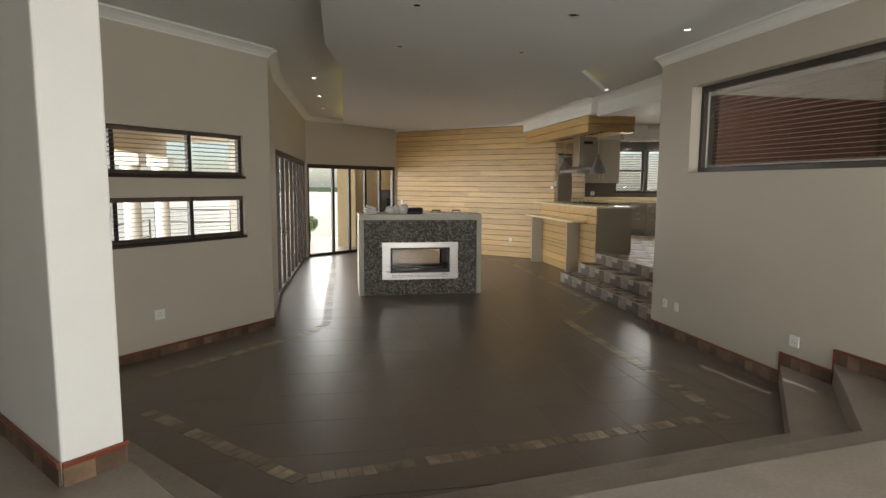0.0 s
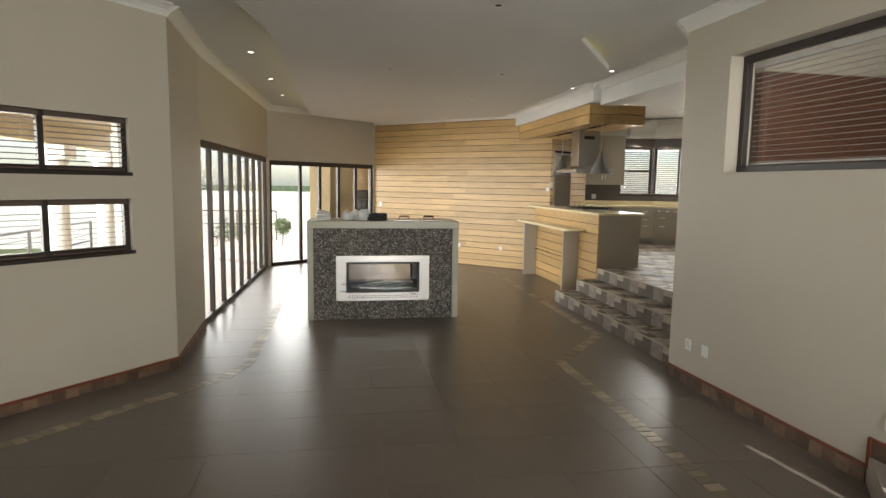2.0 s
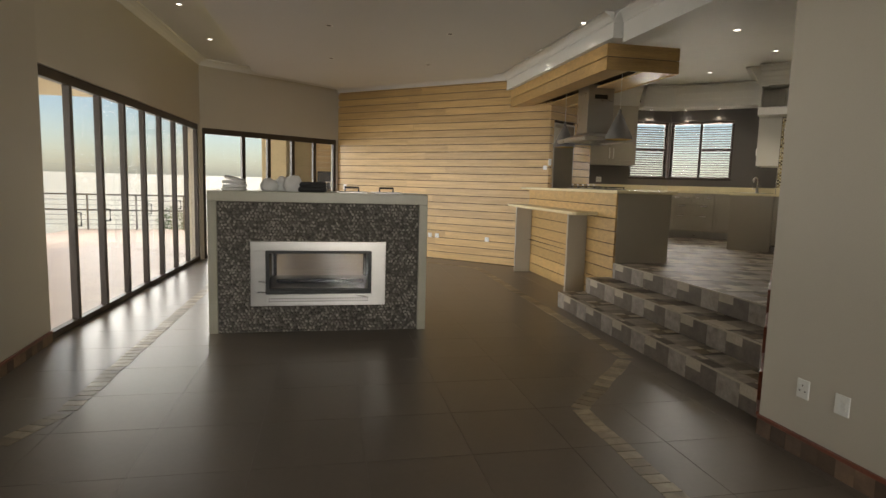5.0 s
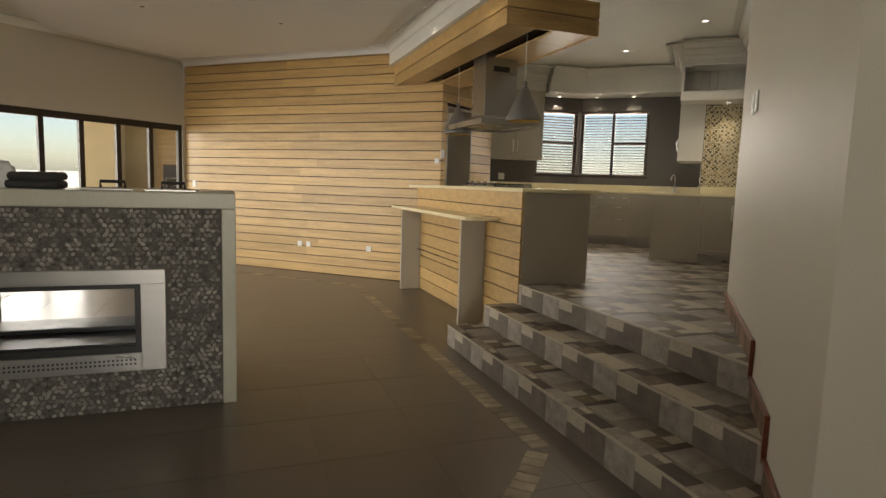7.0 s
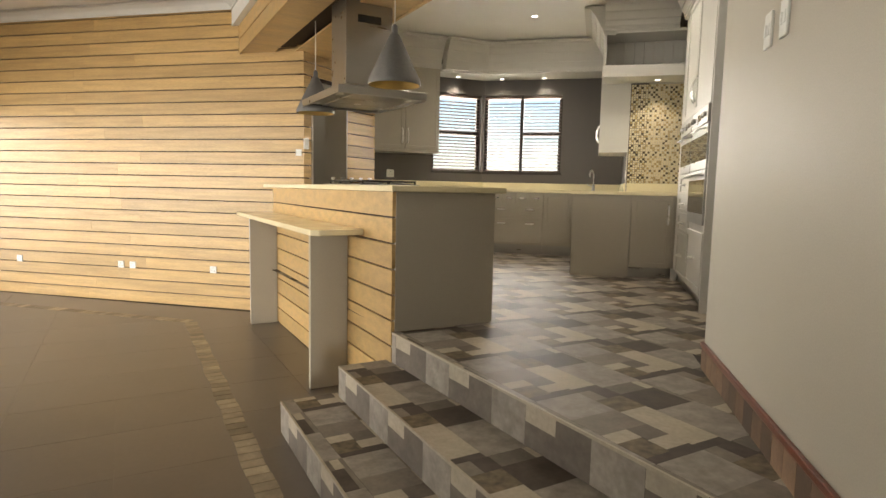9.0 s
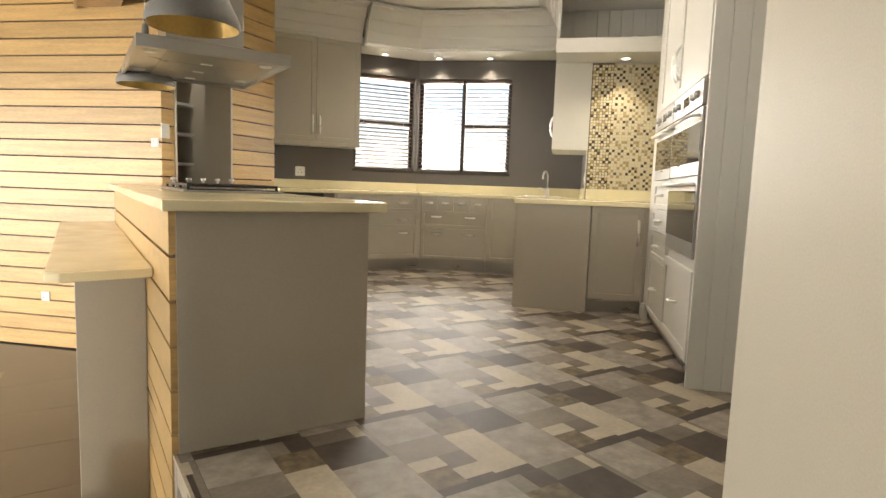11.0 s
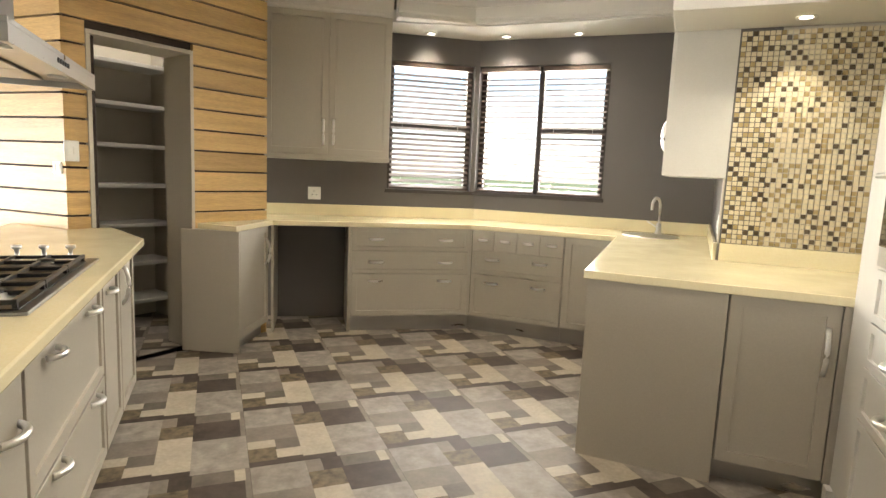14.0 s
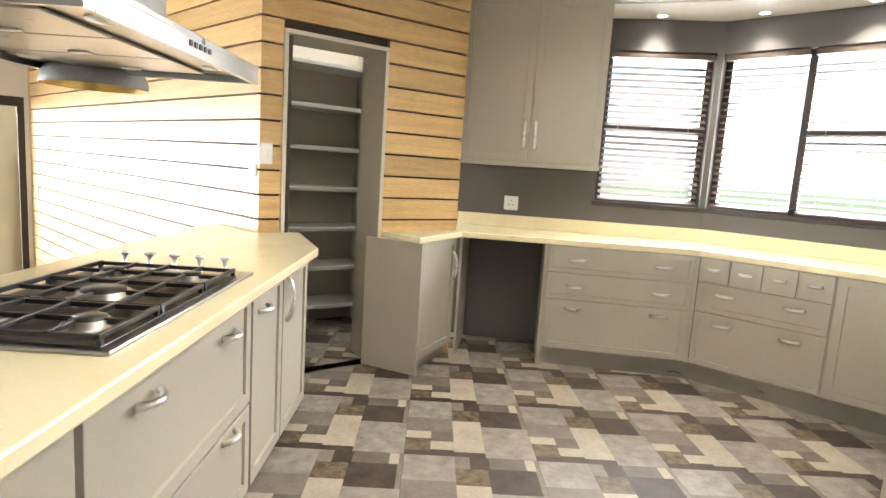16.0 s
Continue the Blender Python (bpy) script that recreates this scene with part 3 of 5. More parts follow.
for x0, x1 in ((0.027, 0.33), (0.52, 0.94)):
    part("soffit_board", box(x0, x1, 0.07, 3.7, 0.012, 0.03), M_wood, bulk)
part("slot", box(0.33, 0.52, 0.07, 3.7, 0.06, 0.07), M_gap, bulk, "dark recessed slot")
part("core", box(0.03, 0.938, 0.03, 3.72, 0.08, 0.30), M_gap, bulk)

# ---- patchwork tiles: one printed module of 0.634 m, laid on one grid over the floor and the treads ----
TS = 0.6345
R5 = pose(6.205, 12.045, 0, 0, 0, 0.65)
PATCHES = [(0, 0, 0.39, 0.045, 3), (0.39, 0, TS, 0.33, 0), (0, 0.045, 0.125, 0.172, 4), (0, 0.172, 0.128, 0.25, 1), (0.125, 0.045, 0.24, 0.06, 3), (0.125, 0.06, 0.24, 0.145, 1),
           (0.128, 0.145, 0.24, 0.25, 2), (0, 0.25, 0.24, 0.41, 5), (0, 0.41, 0.24, TS, 0), (0.24, 0.045, 0.39, 0.385, 1), (0.24, 0.385, 0.39, 0.525, 4), (0.39, 0.33, 0.61, 0.535, 3),
           (0.61, 0.33, TS, 0.535, 5), (0.24, 0.525, 0.31, TS, 5), (0.31, 0.525, 0.40, TS, 3), (0.40, 0.535, 0.57, TS, 2), (0.57, 0.535, 0.615, TS, 1), (0.615, 0.535, TS, TS, 5)]


def tile_cut(i, j, z, edges):
    """One module of the grid, cut to the left of the given edges; None if nothing is left."""
    bm = bmesh.new()
    m = R5 @ pose(i * TS, j * TS, 0)
    for x0, y0, x1, y1, k in PATCHES:
        e = 0.0007
        cell = ((x0 + (e if x0 == 0 else 0), y0 + (e if y0 == 0 else 0)), (x1 - (e if x1 == TS else 0), y0 + (e if y0 == 0 else 0)),
                (x1 - (e if x1 == TS else 0), y1 - (e if y1 == TS else 0)), (x0 + (e if x0 == 0 else 0), y1 - (e if y1 == TS else 0)))
        poly = clip([tuple((m @ Vector((x, y, 0)))[:2]) for x, y in cell], edges)
        if poly:
            bm.faces.new([bm.verts.new((x, y, z)) for x, y in poly]).material_index = k
    if not bm.faces:
        bm.free()
        return None
    return bm


# ---- kitchen steps ----
def riser(bm, s0, lo, hi, z0, z1, y):
    """One riser tile from s0, kept between lo and hi: a small cream patch over grey, a dark ribbed patch, a pale mottled one."""
    h = z1 - z0
    for a, b, c, d, k in ((0, 0.19, 0, 0.6, 2), (0, 0.19, 0.6, 1, 1), (0.19, 0.385, 0, 1, 2), (0.385, TS - 0.0015, 0, 1, 0)):
        p, q = max(lo, s0 + a), min(hi, s0 + b)
        if q - p > 0.004:
            vs = [(p, y, z0 + c * h), (q, y, z0 + c * h), (q, y, z0 + d * h), (p, y, z0 + d * h)]
            bm.faces.new([bm.verts.new(v) for v in vs]).material_index = k
    return bm


def kitchen_step(name, nose, back, z0, z1, label):
    """A step from its far end to the angled wall: nose line, line of the next riser, heights."""
    poly = [nose[0], nose[1], back[1], back[0]]
    ob = struct(name, prism(poly, z0, z1 - 0.004), M_grout, label, "step")
    edges = list(zip(poly, poly[1:] + poly[:1]))
    for i in range(-4, -1):
        for j in range(-9, -2 if z1 < KZ else -9):
            bm = tile_cut(i, j, z1, edges)
            if bm:
                part("tread_tile", bm, M_pat, ob)
    m, ln = along(*nose)
    s = (nose[0][1] - 12.045) % TS - TS
    while s < ln - 0.01:
        part("riser_tile", riser(bmesh.new(), s, 0, ln, z0 + 0.003, z1 - 0.012, -0.003), M_pat, ob).matrix_world = m
        s += TS
    part("nosing", box(0, ln, -0.006, 0.005, z1 - 0.011, z1 + 0.0015), M_pat[1], ob, "pale metal nosing").matrix_world = m
    return ob


NOSE = [((4.25, 10.34), aw(SA[0])), ((4.585, 10.27), aw(SA[1])), ((4.905, 10.21), aw(SA[2]))]
for k, (z0, z1) in enumerate(((0.0, 0.19), (0.19, 0.383), (0.383, KZ))):
    back = NOSE[k + 1] if k < 2 else ((4.97, 10.21), aw(SA[2] + 0.06))
    back = ((back[0][0] + 0.01, NOSE[k][0][1]), back[1])
    kitchen_step("kitchen_step_%d" % (k + 1), NOSE[k], back, z0, z1, "grey patchwork tiled step up to the kitchen")
for x0, x1, y, z0, z1 in ((4.25, 4.9, 10.342, 0.0, 0.188), (4.585, 4.9, 10.272, 0.19, 0.381)):
    struct("step_end", riser(bmesh.new(), x0 - 0.1, x0, x1, z0, z1, y), M_pat, "grey patchwork tiles on the end of a step", "step")


# ---- see-through fireplace ----
fp = thing("fireplace", pose(0.25, 9.35, 0), "free-standing pebble-faced fireplace with a cream stone surround", "fireplace")
FW, FD, FH = 2.12, 0.85, 1.39
part("mantel_slab", box(0, FW, 0, FD, FH - 0.1, FH, bev=0.006), M_stone, fp, "cream stone top slab")
for x in (0, FW - 0.085):
    part("side_slab", box(x, x + 0.085, 0, FD, 0, FH - 0.101, bev=0.005), M_stone, fp, "cream stone side slab")
for q in ((0.086, 0.40, 0, 1.288), (1.69, 2.034, 0, 1.288), (0.40, 1.69, 0, 0.30), (0.40, 1.69, 0.9, 1.288)):
    part("core", box(q[0], q[1], 0.03, FD - 0.03, q[2], q[3]), M_mortar, fp)
peb = bmesh.new()
tmpl = bmesh.new()
bmesh.ops.create_icosphere(tmpl, subdivisions=1, radius=1)
tv, tf = [v.co.copy() for v in tmpl.verts], [[v.index for v in q.verts] for q in tmpl.faces]
tmpl.free()
rng = random.Random(5)
for i in range(58):
    for j in range(44):
        x, z = 0.10 + i * 0.0334 + (j % 2) * 0.016 + rng.uniform(-0.006, 0.006), 0.012 + j * 0.0292 + rng.uniform(-0.005, 0.005)
        if x > 2.02 or z > 1.275 or (0.385 < x < 1.705 and 0.265 < z < 0.915):
            continue
        q = Matrix.Rotation(rng.uniform(-0.9, 0.9) + (1.57 if rng.random() < 0.6 else 0), 3, "Y")
        sx, sy, sz = rng.uniform(0.014, 0.022), rng.uniform(0.008, 0.014), rng.uniform(0.010, 0.0145)
        vs = [peb.verts.new((q @ Vector((v.x * sx, v.y * sy, v.z * sz))) + Vector((x, 0.03, z))) for v in tv]
        for f3 in tf:
            peb.faces.new([vs[k] for k in f3]).smooth = True
tagged(part("pebble_facing", peb, M_pebble, fp, "grey and black river pebbles"), kind="stuff")
for side, y0, y1 in (("front", -0.012, 0.028), ("back", FD - 0.028, FD + 0.012)):
    st = bmesh.new()
    for q in ((0.39, 1.70, 0.82, 0.91), (0.39, 0.53, 0.27, 0.82), (1.56, 1.70, 0.27, 0.82), (0.53, 1.56, 0.27, 0.385)):
        bx(st, q[0], q[1], y0, y1, q[2], q[3], 0.002)
    sf = part("steel_frame", st, M_steel, fp, "brushed steel fire frame")
    bl = bmesh.new()
    for q in ((0.53, 1.56, 0.79, 0.82), (0.53, 0.565, 0.385, 0.79), (1.525, 1.56, 0.385, 0.79), (0.565, 1.525, 0.385, 0.43)):
        bx(bl, q[0], q[1], y0 + 0.012, y1, q[2], q[3], 0.002)
    part("inner_frame", bl, M_black, fp, "black inner frame")
    vent = bmesh.new()
    for k in range(40):
        for r in range(2):
            xx = 0.56 + k * 0.0245
            bx(vent, xx, xx + 0.012, y0 - 0.001, y0 + 0.003, 0.31 + r * 0.026, 0.322 + r * 0.026)
    part("vent_slots", vent, M_hole, sf)
    gp = part("fire_glass", box(0.565, 1.525, y0 + 0.018, y0 + 0.022, 0.43, 0.79), M_glass, fp, "clear fire glass")
    gp.visible_shadow = False
part("firebox", bx(bx(box(0.42, 1.67, 0.03, FD - 0.03, 0.386, 0.44), 0.42, 1.67, 0.03, FD - 0.03, 0.86, 0.9), 0.42, 0.52, 0.03, FD - 0.03, 0.44, 0.86), M_black, fp)
part("burner", box(0.6, 1.5, 0.36, 0.48, 0.441, 0.475, bev=0.01), M_black, fp)


def lump(rx, ry, rz, seed, sub=3, amp=0.22):
    bm = bmesh.new()
    bmesh.ops.create_icosphere(bm, subdivisions=sub, radius=1)
    off = Vector((seed * 3.1, seed * 1.7, seed))
    for v in bm.verts:
        d = 1 + amp * noise.noise(v.co * 1.8 + off) + amp * 0.5 * noise.noise(v.co * 5 + off)
        v.co = Vector((v.co.x * rx * d, v.co.y * ry * d, max(-0.75, v.co.z) * rz * d + rz * 0.75 * 0.95))
    for q in bm.faces:
        q.smooth = True
    return bm


def folded(name, m, w, d, n, h, material, label):
    th = thing(name, m, label, "folded cloth")
    for i in range(n):
        bm = box(-w / 2 + 0.008 * i, w / 2 - 0.005 * i, -d / 2, d / 2, i * h, (i + 1) * h - 0.003, bev=h * 0.42)
        for v in bm.verts:
            v.co.z += 0.006 * math.sin(v.co.x * 22 + i) * (i + 0.3)
            v.co.x += 0.008 * math.sin(i * 2.3)
        for q in bm.faces:
            q.smooth = True
        part("fold", bm, material, th)
    return th


folded("folded_towels", pose(0.46, 9.62, 1.39), 0.21, 0.28, 4, 0.033, M_cloth, "stack of folded white towels on the fireplace")
for x, y, r, h, sd in ((0.80, 9.60, 0.085, 0.075, 1), (0.93, 9.66, 0.085, 0.085, 2), (1.03, 9.58, 0.095, 0.095, 3)):
    tagged(part("plastic_bag", lump(r, r * 0.9, h, sd), M_cloth), "crumpled white plastic bag on the fireplace", "bag", "bags on the fireplace").matrix_world = pose(x, y, 1.39)
tagged(part("bag_knot", lathe([(0.012, 0), (0.02, 0.02), (0.008, 0.04), (0.022, 0.065), (0.0, 0.07)], 10), M_cloth), "small white knotted bundle on the fireplace", "bundle").matrix_world = pose(0.79, 9.78, 1.39)
folded("dark_cushions", pose(1.22, 9.62, 1.39), 0.28, 0.26, 2, 0.055, M_dcloth, "two folded charcoal cloths on the fireplace")
for x, w in ((1.62, 0.30), (1.98, 0.30)):
    lid = thing("steel_lid", pose(x, 9.68, 1.39), "flat steel grill lid with a raised handle on the fireplace", "lid", "grill lids")
    part("plate", box(-w / 2, w / 2, -0.2, 0.2, 0, 0.014, bev=0.004), M_steel, lid)
    part("handle", tube([(-0.07, 0, 0.012), (-0.07, 0, 0.055), (0.07, 0, 0.055), (0.07, 0, 0.012)], 0.011), M_black, lid, "black bar handle")


# ---- cabinet helpers ----
def bow_handle(parent, x, y, z, length=0.12, upright=False):
    """A bowed steel handle that stands off a front facing -y."""
    pts = []
    for i in range(9):
        a = i / 8
        s, o = (a - 0.5) * length, -0.032 * math.sin(math.pi * a) ** 0.6
        pts.append((x, y + o, z + s) if upright else (x + s, y + o, z))
    h = tube(pts, 0.0105, 8)
    return part("handle", h, M_chrome, parent, "bowed brushed steel handle")


def shaker(parent, name, x0, x1, z0, z1, y=0.0, material=None, rail=0.055, handles=(), flat=False):
    """A door or drawer front, facing -y: a recessed panel in a raised frame."""
    bm = bmesh.new()
    g = 0.003
    if flat:
        bx(bm, x0 + g, x1 - g, y - 0.02, y, z0 + g, z1 - g, 0.002)
    else:
        ring = lambda d, yy: [bm.verts.new(v) for v in ((x0 + d, yy, z0 + d), (x1 - d, yy, z0 + d), (x1 - d, yy, z1 - d), (x0 + d, yy, z1 - d))]
        rings = [ring(g, y), ring(g, y - 0.0185), ring(g + 0.0015, y - 0.02), ring(rail - 0.002, y - 0.02), ring(rail, y - 0.010)]
        for a, b in zip(rings, rings[1:]):
            for k in range(4):
                bm.faces.new((a[k], a[(k + 1) % 4], b[(k + 1) % 4], b[k]))
        bm.faces.new(rings[-1]), bm.faces.new(rings[0][::-1])
        bmesh.ops.recalc_face_normals(bm, faces=bm.faces[:])
    ob = part(name, bm, material or M_cab, parent)
    for hx, hz, up in handles:
        bow_handle(ob, hx, y - 0.02, hz, 0.2 if up else 0.11, up)
    return ob


H = CZ - 0.04 - KZ      # height of the base units
# ---- island ----
isl = thing("island_unit", pose(4.94, 10.2, KZ) , "beige kitchen island with plank front and drawers", "kitchen island")
part("body", prism([(0, 0.02), (0.68, 0.02), (0.68, 2.84), (0.42, 3.2), (0, 3.2)], 0.1, H), M_cab, isl)
part("toe_kick", prism([(0.02, 0.03), (0.62, 0.03), (0.62, 2.8), (0.4, 3.15), (0.02, 3.15)], 0, 0.1), M_steel, isl, "steel plinth")
part("end_panel", box(-0.022, 0.70, -0.005, 0.018, 0, H, bev=0.002), M_cab, isl, "plain beige end panel")
front = part("back_panel", box(-0.02, 0, 0.02, 3.2, -KZ, H), M_gap, isl)
n_b = 9
for i in range(n_b):
    hgt = (H + KZ) / n_b
    part("board", box(-0.045, -0.021, 0.0, 3.2, -KZ + i * hgt + 0.01, -KZ + (i + 1) * hgt - 0.002), M_wood, front)
fr = new("drawer_bank")
fr.parent = isl
fr.matrix_basis = pose(0.68, 0, 0, 0, 0, 90)
bank = fr
shaker(fr, "front_panel", 0.02, 0.93, 0.1, H, flat=True)
bow_handle(fr, 0.83, -0.02, H - 0.18, 0.13)
shaker(fr, "drawer", 0.95, 1.94, H - 0.42, H, rail=0.05, handles=((1.2, H - 0.1, False), (1.72, H - 0.1, False)))
shaker(fr, "drawer", 0.95, 1.94, 0.1, H - 0.425, rail=0.05, handles=((1.2, 0.42, False), (1.72, 0.42, False)))
shaker(fr, "door", 1.96, 2.36, 0.1, H, handles=((2.08, H - 0.1, False),))
shaker(fr, "door", 2.37, 2.82, 0.1, H, handles=((2.42, H - 0.14, True),))
top = prism([(4.87, 10.15), (5.70, 10.15), (5.70, 12.98), (5.46, 13.565), (5.245, 13.42), (4.87, 13.77)], CZ - 0.04, CZ, 0.006)
tagged(part("island_worktop", top, M_top), "cream quartz worktop on the island", "worktop")

# breakfast bar
bar = thing("breakfast_bar", pose(4.9, 10.65, 0), "pale breakfast bar shelf with two leg panels beside the island", "breakfast bar")
part("bar_top", prism([(-0.007, 0.02), (-0.33, -0.02), (-0.38, 0.02), (-0.38, 2.8), (-0.007, 2.8)], 1.145, 1.185, 0.006), M_top, bar)
for y in (0.34, 2.56):
    part("leg_panel", box(-0.285, -0.008, y, y + 0.045, 0, 1.144, bev=0.003), M_cab, bar)

# hob
hob = thing("gas_hob", pose(5.36, 11.75, CZ), "steel gas hob with black cast-iron grates", "hob")
part("tray", box(-0.26, 0.26, -0.47, 0.47, 0, 0.012, bev=0.004), M_steel, hob)
part("burner_plate", box(-0.245, 0.235, -0.455, 0.36, 0.0125, 0.017, bev=0.002), M_black, hob)
for k, (x, y, r) in enumerate(((-0.13, -0.32, 0.04), (0.13, -0.32, 0.045), (0.0, -0.04, 0.07), (-0.13, 0.24, 0.04), (0.13, 0.24, 0.035))):
    bn = part("burner", lathe([(r + 0.02, 0.017), (r + 0.018, 0.026), (r, 0.027), (r, 0.036), (0.0, 0.038)], 20, at=(x, y, 0)), M_steel, hob, "steel burner ring")
    part("burner_cap", lathe([(r * 0.85, 0.036), (r * 0.8, 0.044), (0.0, 0.045)], 20, at=(x, y, 0)), M_black, bn)
for y0, y1 in ((-0.455, -0.185), (-0.18, 0.09), (0.095, 0.36)):
    g = bmesh.new()
    for x in (-0.235, -0.115, 0.0, 0.115, 0.225):
        bx(g, x - 0.006, x + 0.006, y0, y1, 0.030, 0.043, 0.002)
    for y in (y0 + 0.006, (y0 + y1) / 2, y1 - 0.006):
        bx(g, -0.24, 0.23, y - 0.006, y + 0.006, 0.028, 0.041, 0.002)
    for x in (-0.235, 0.225):
        for y in (y0 + 0.01, y1 - 0.01):
            bx(g, x - 0.006, x + 0.006, y - 0.006, y + 0.006, 0.017, 0.030)
    part("grate", g, M_black, hob, "black cast-iron grate")
for i in range(5):
    part("knob", lathe([(0.017, 0.012), (0.017, 0.02), (0.008, 0.022), (0.008, 0.055), (0.018, 0.06), (0.018, 0.072), (0, 0.073)], 14, at=(-0.19 + i * 0.09, 0.42, 0)), M_chrome, hob, "chrome control knob")

# cooker hood
hood = thing("cooker_hood", pose(5.26, 11.7, 2.17), "steel island cooker hood hanging from the bulkhead", "cooker hood")
part("canopy", bx(bx(bx(bx(box(-0.37, 0.37, -0.5, 0.5, 0.045, 0.06, bev=0.002), -0.37, -0.355, -0.5, 0.5, 0, 0.045), 0.355, 0.37, -0.5, 0.5, 0, 0.045), -0.355, 0.355, -0.5, -0.485, 0, 0.045), -0.355, 0.355, 0.485, 0.5, 0, 0.045), M_steel, hood)
part("underside", box(-0.354, 0.354, -0.484, 0.484, 0.022, 0.03), M_steel, hood)
for i in range(3):
    f = part("grease_filter", box(-0.22, 0.22, -0.40 + i * 0.27, -0.14 + i * 0.27, 0.012, 0.021, bev=0.003), M_steel, hood, "ribbed steel grease filter")
    part("latch", box(-0.03, 0.03, -0.19 + i * 0.27, -0.17 + i * 0.27, 0.006, 0.012, bev=0.002), M_chrome, f)
for x in (-0.29, 0.29):
    for y in (-0.3, 0.3):
        part("hood_lamp", lathe([(0.035, 0.021), (0.032, 0.015), (0.0, 0.015)], 16, at=(x, y, 0)), M_plastic, hood, "round hood lamp")
for i in range(5):
    part("button", box(0.37, 0.374, -0.06 + i * 0.03, -0.045 + i * 0.03, 0.022, 0.036), M_black, hood)
neck = bmesh.new()
lo = [neck.verts.new(v) for v in ((-0.33, -0.46, 0.06), (0.33, -0.46, 0.06), (0.33, 0.46, 0.06), (-0.33, 0.46, 0.06))]
hi = [neck.verts.new(v) for v in ((-0.2, -0.18, 0.13), (0.2, -0.18, 0.13), (0.2, 0.18, 0.13), (-0.2, 0.18, 0.13))]
for i in range(4):
    neck.faces.new((lo[i], lo[(i + 1) % 4], hi[(i + 1) % 4], hi[i]))
part("neck", neck, M_steel, hood)
part("chimney", box(-0.2, 0.2, -0.18, 0.18, 0.13, 0.82, bev=0.003), M_steel, hood)
part("vent_grille", box(-0.1, 0.1, -0.184, -0.18, 0.62, 0.68), M_hole, hood, "dark vent slots")

# pendant lamps
def pendant(x, y, z):
    p = thing("pendant_lamp", pose(x, y, z), "grey cone pendant lamp with a gold lining", "pendant lamp", "pendants over the bar")
    part("shade", lathe([(0.168, 0.0), (0.172, 0.01), (0.17, 0.03), (0.03, 0.32), (0.0, 0.325)], 32), M_lamp, p)
    part("lining", lathe([(0.166, 0.001), (0.15, 0.03), (0.02, 0.29)], 32), M_brass, p, "gold inner lining")
    part("neck", lathe([(0.022, 0.32), (0.02, 0.37), (0.008, 0.385)], 16), M_lamp, p)
    part("cable", tube([(0, 0, 0.38), (0, 0, 2.945 - z)], 0.004, 6), M_plastic, p, "pale cable")
    bulb = bmesh.new()
    bmesh.ops.create_uvsphere(bulb, u_segments=12, v_segments=8, radius=0.03, matrix=pose(0, 0, 0.14))
    part("bulb", bulb, M_plastic, p)


pendant(5.03, 10.5, 2.13)
pendant(5.03, 12.25, 2.13)

# ---- base units along the kitchen walls ----
F1, F2, F3 = (6.45, 14.19), (8.05, 13.95), (8.92, 13.14)
d_run, l_run = along(F1, F2, KZ)
# corner end unit with one narrow door
c0, c1 = (6.21, 13.72), (6.43, 14.18)
md, ld = along(c0, c1, KZ)
endu = thing("end_cabinet", md, "beige base cabinet with one narrow door beside the pantry", "cabinet")
part("body", box(0.0, ld, 0.02, 0.36, 0.1, H), M_cab, endu)
part("toe_kick", box(0.02, ld, 0.06, 0.35, 0, 0.1), M_steel, endu, "steel plinth")
part("end_panel", box(-0.02, 0, 0.0, 0.42, 0, H, bev=0.002), M_cab, endu)
shaker(endu, "door", 0.0, ld, 0.1, H, 0.02, handles=((ld - 0.05, H - 0.2, True),))
# open appliance bay
bay = thing("appliance_bay", d_run, "empty dark appliance space under the worktop", "appliance space")
part("side", box(0.0, 0.018, 0.02, 0.58, 0, H, bev=0.001), M_cab, bay)
part("side", box(0.60, 0.625, 0.0, 0.58, 0, H, bev=0.001), M_cab, bay)
part("back", box(0.018, 0.60, 0.54, 0.56, 0, H), M_grey, bay)
# drawer unit
dru = thing("drawer_cabinet", d_run, "beige three-drawer base cabinet with steel handles", "cabinet", "drawer cabinets")
X0, X1 = 0.627, l_run - 0.012
part("body", box(X0, X1, 0.02, 0.56, 0.13, H), M_cab, dru)
part("toe_kick", box(X0, X1 + 0.03, 0.05, 0.5, 0, 0.13), M_steel, dru, "steel plinth")
part("filler", box(X1, l_run + 0.015, 0.004, 0.03, 0.13, H), M_cab, dru)
zs = [0.13, 0.49, 0.68, H - 0.003]
for a, b in zip(zs, zs[1:]):
    shaker(dru, "drawer", X0, X1, a, b, 0.02, rail=0.035 if b - a < 0.3 else 0.05,
           handles=((X0 + 0.2, b - 0.06 if b - a > 0.3 else (a + b) / 2, False), (X1 - 0.2, b - 0.06 if b - a > 0.3 else (a + b) / 2, False)))
m2, l2 = along(F2, F3, KZ)
dr2 = thing("spice_drawer_cabinet", m2, "beige base cabinet with four small drawers over two wide ones", "cabinet", "drawer cabinets")
part("body", box(0.012, 0.79, 0.02, 0.54, 0.13, H), M_cab, dr2)
part("toe_kick", box(-0.02, 0.79, 0.05, 0.5, 0, 0.13), M_steel, dr2, "steel plinth")
for i in range(4):
    shaker(dr2, "small_drawer", 0.015 + i * 0.193, 0.015 + (i + 1) * 0.193, 0.70, H - 0.003, 0.02, flat=True)
    bow_handle(dr2, 0.11 + i * 0.193, 0.0, 0.79, 0.07)
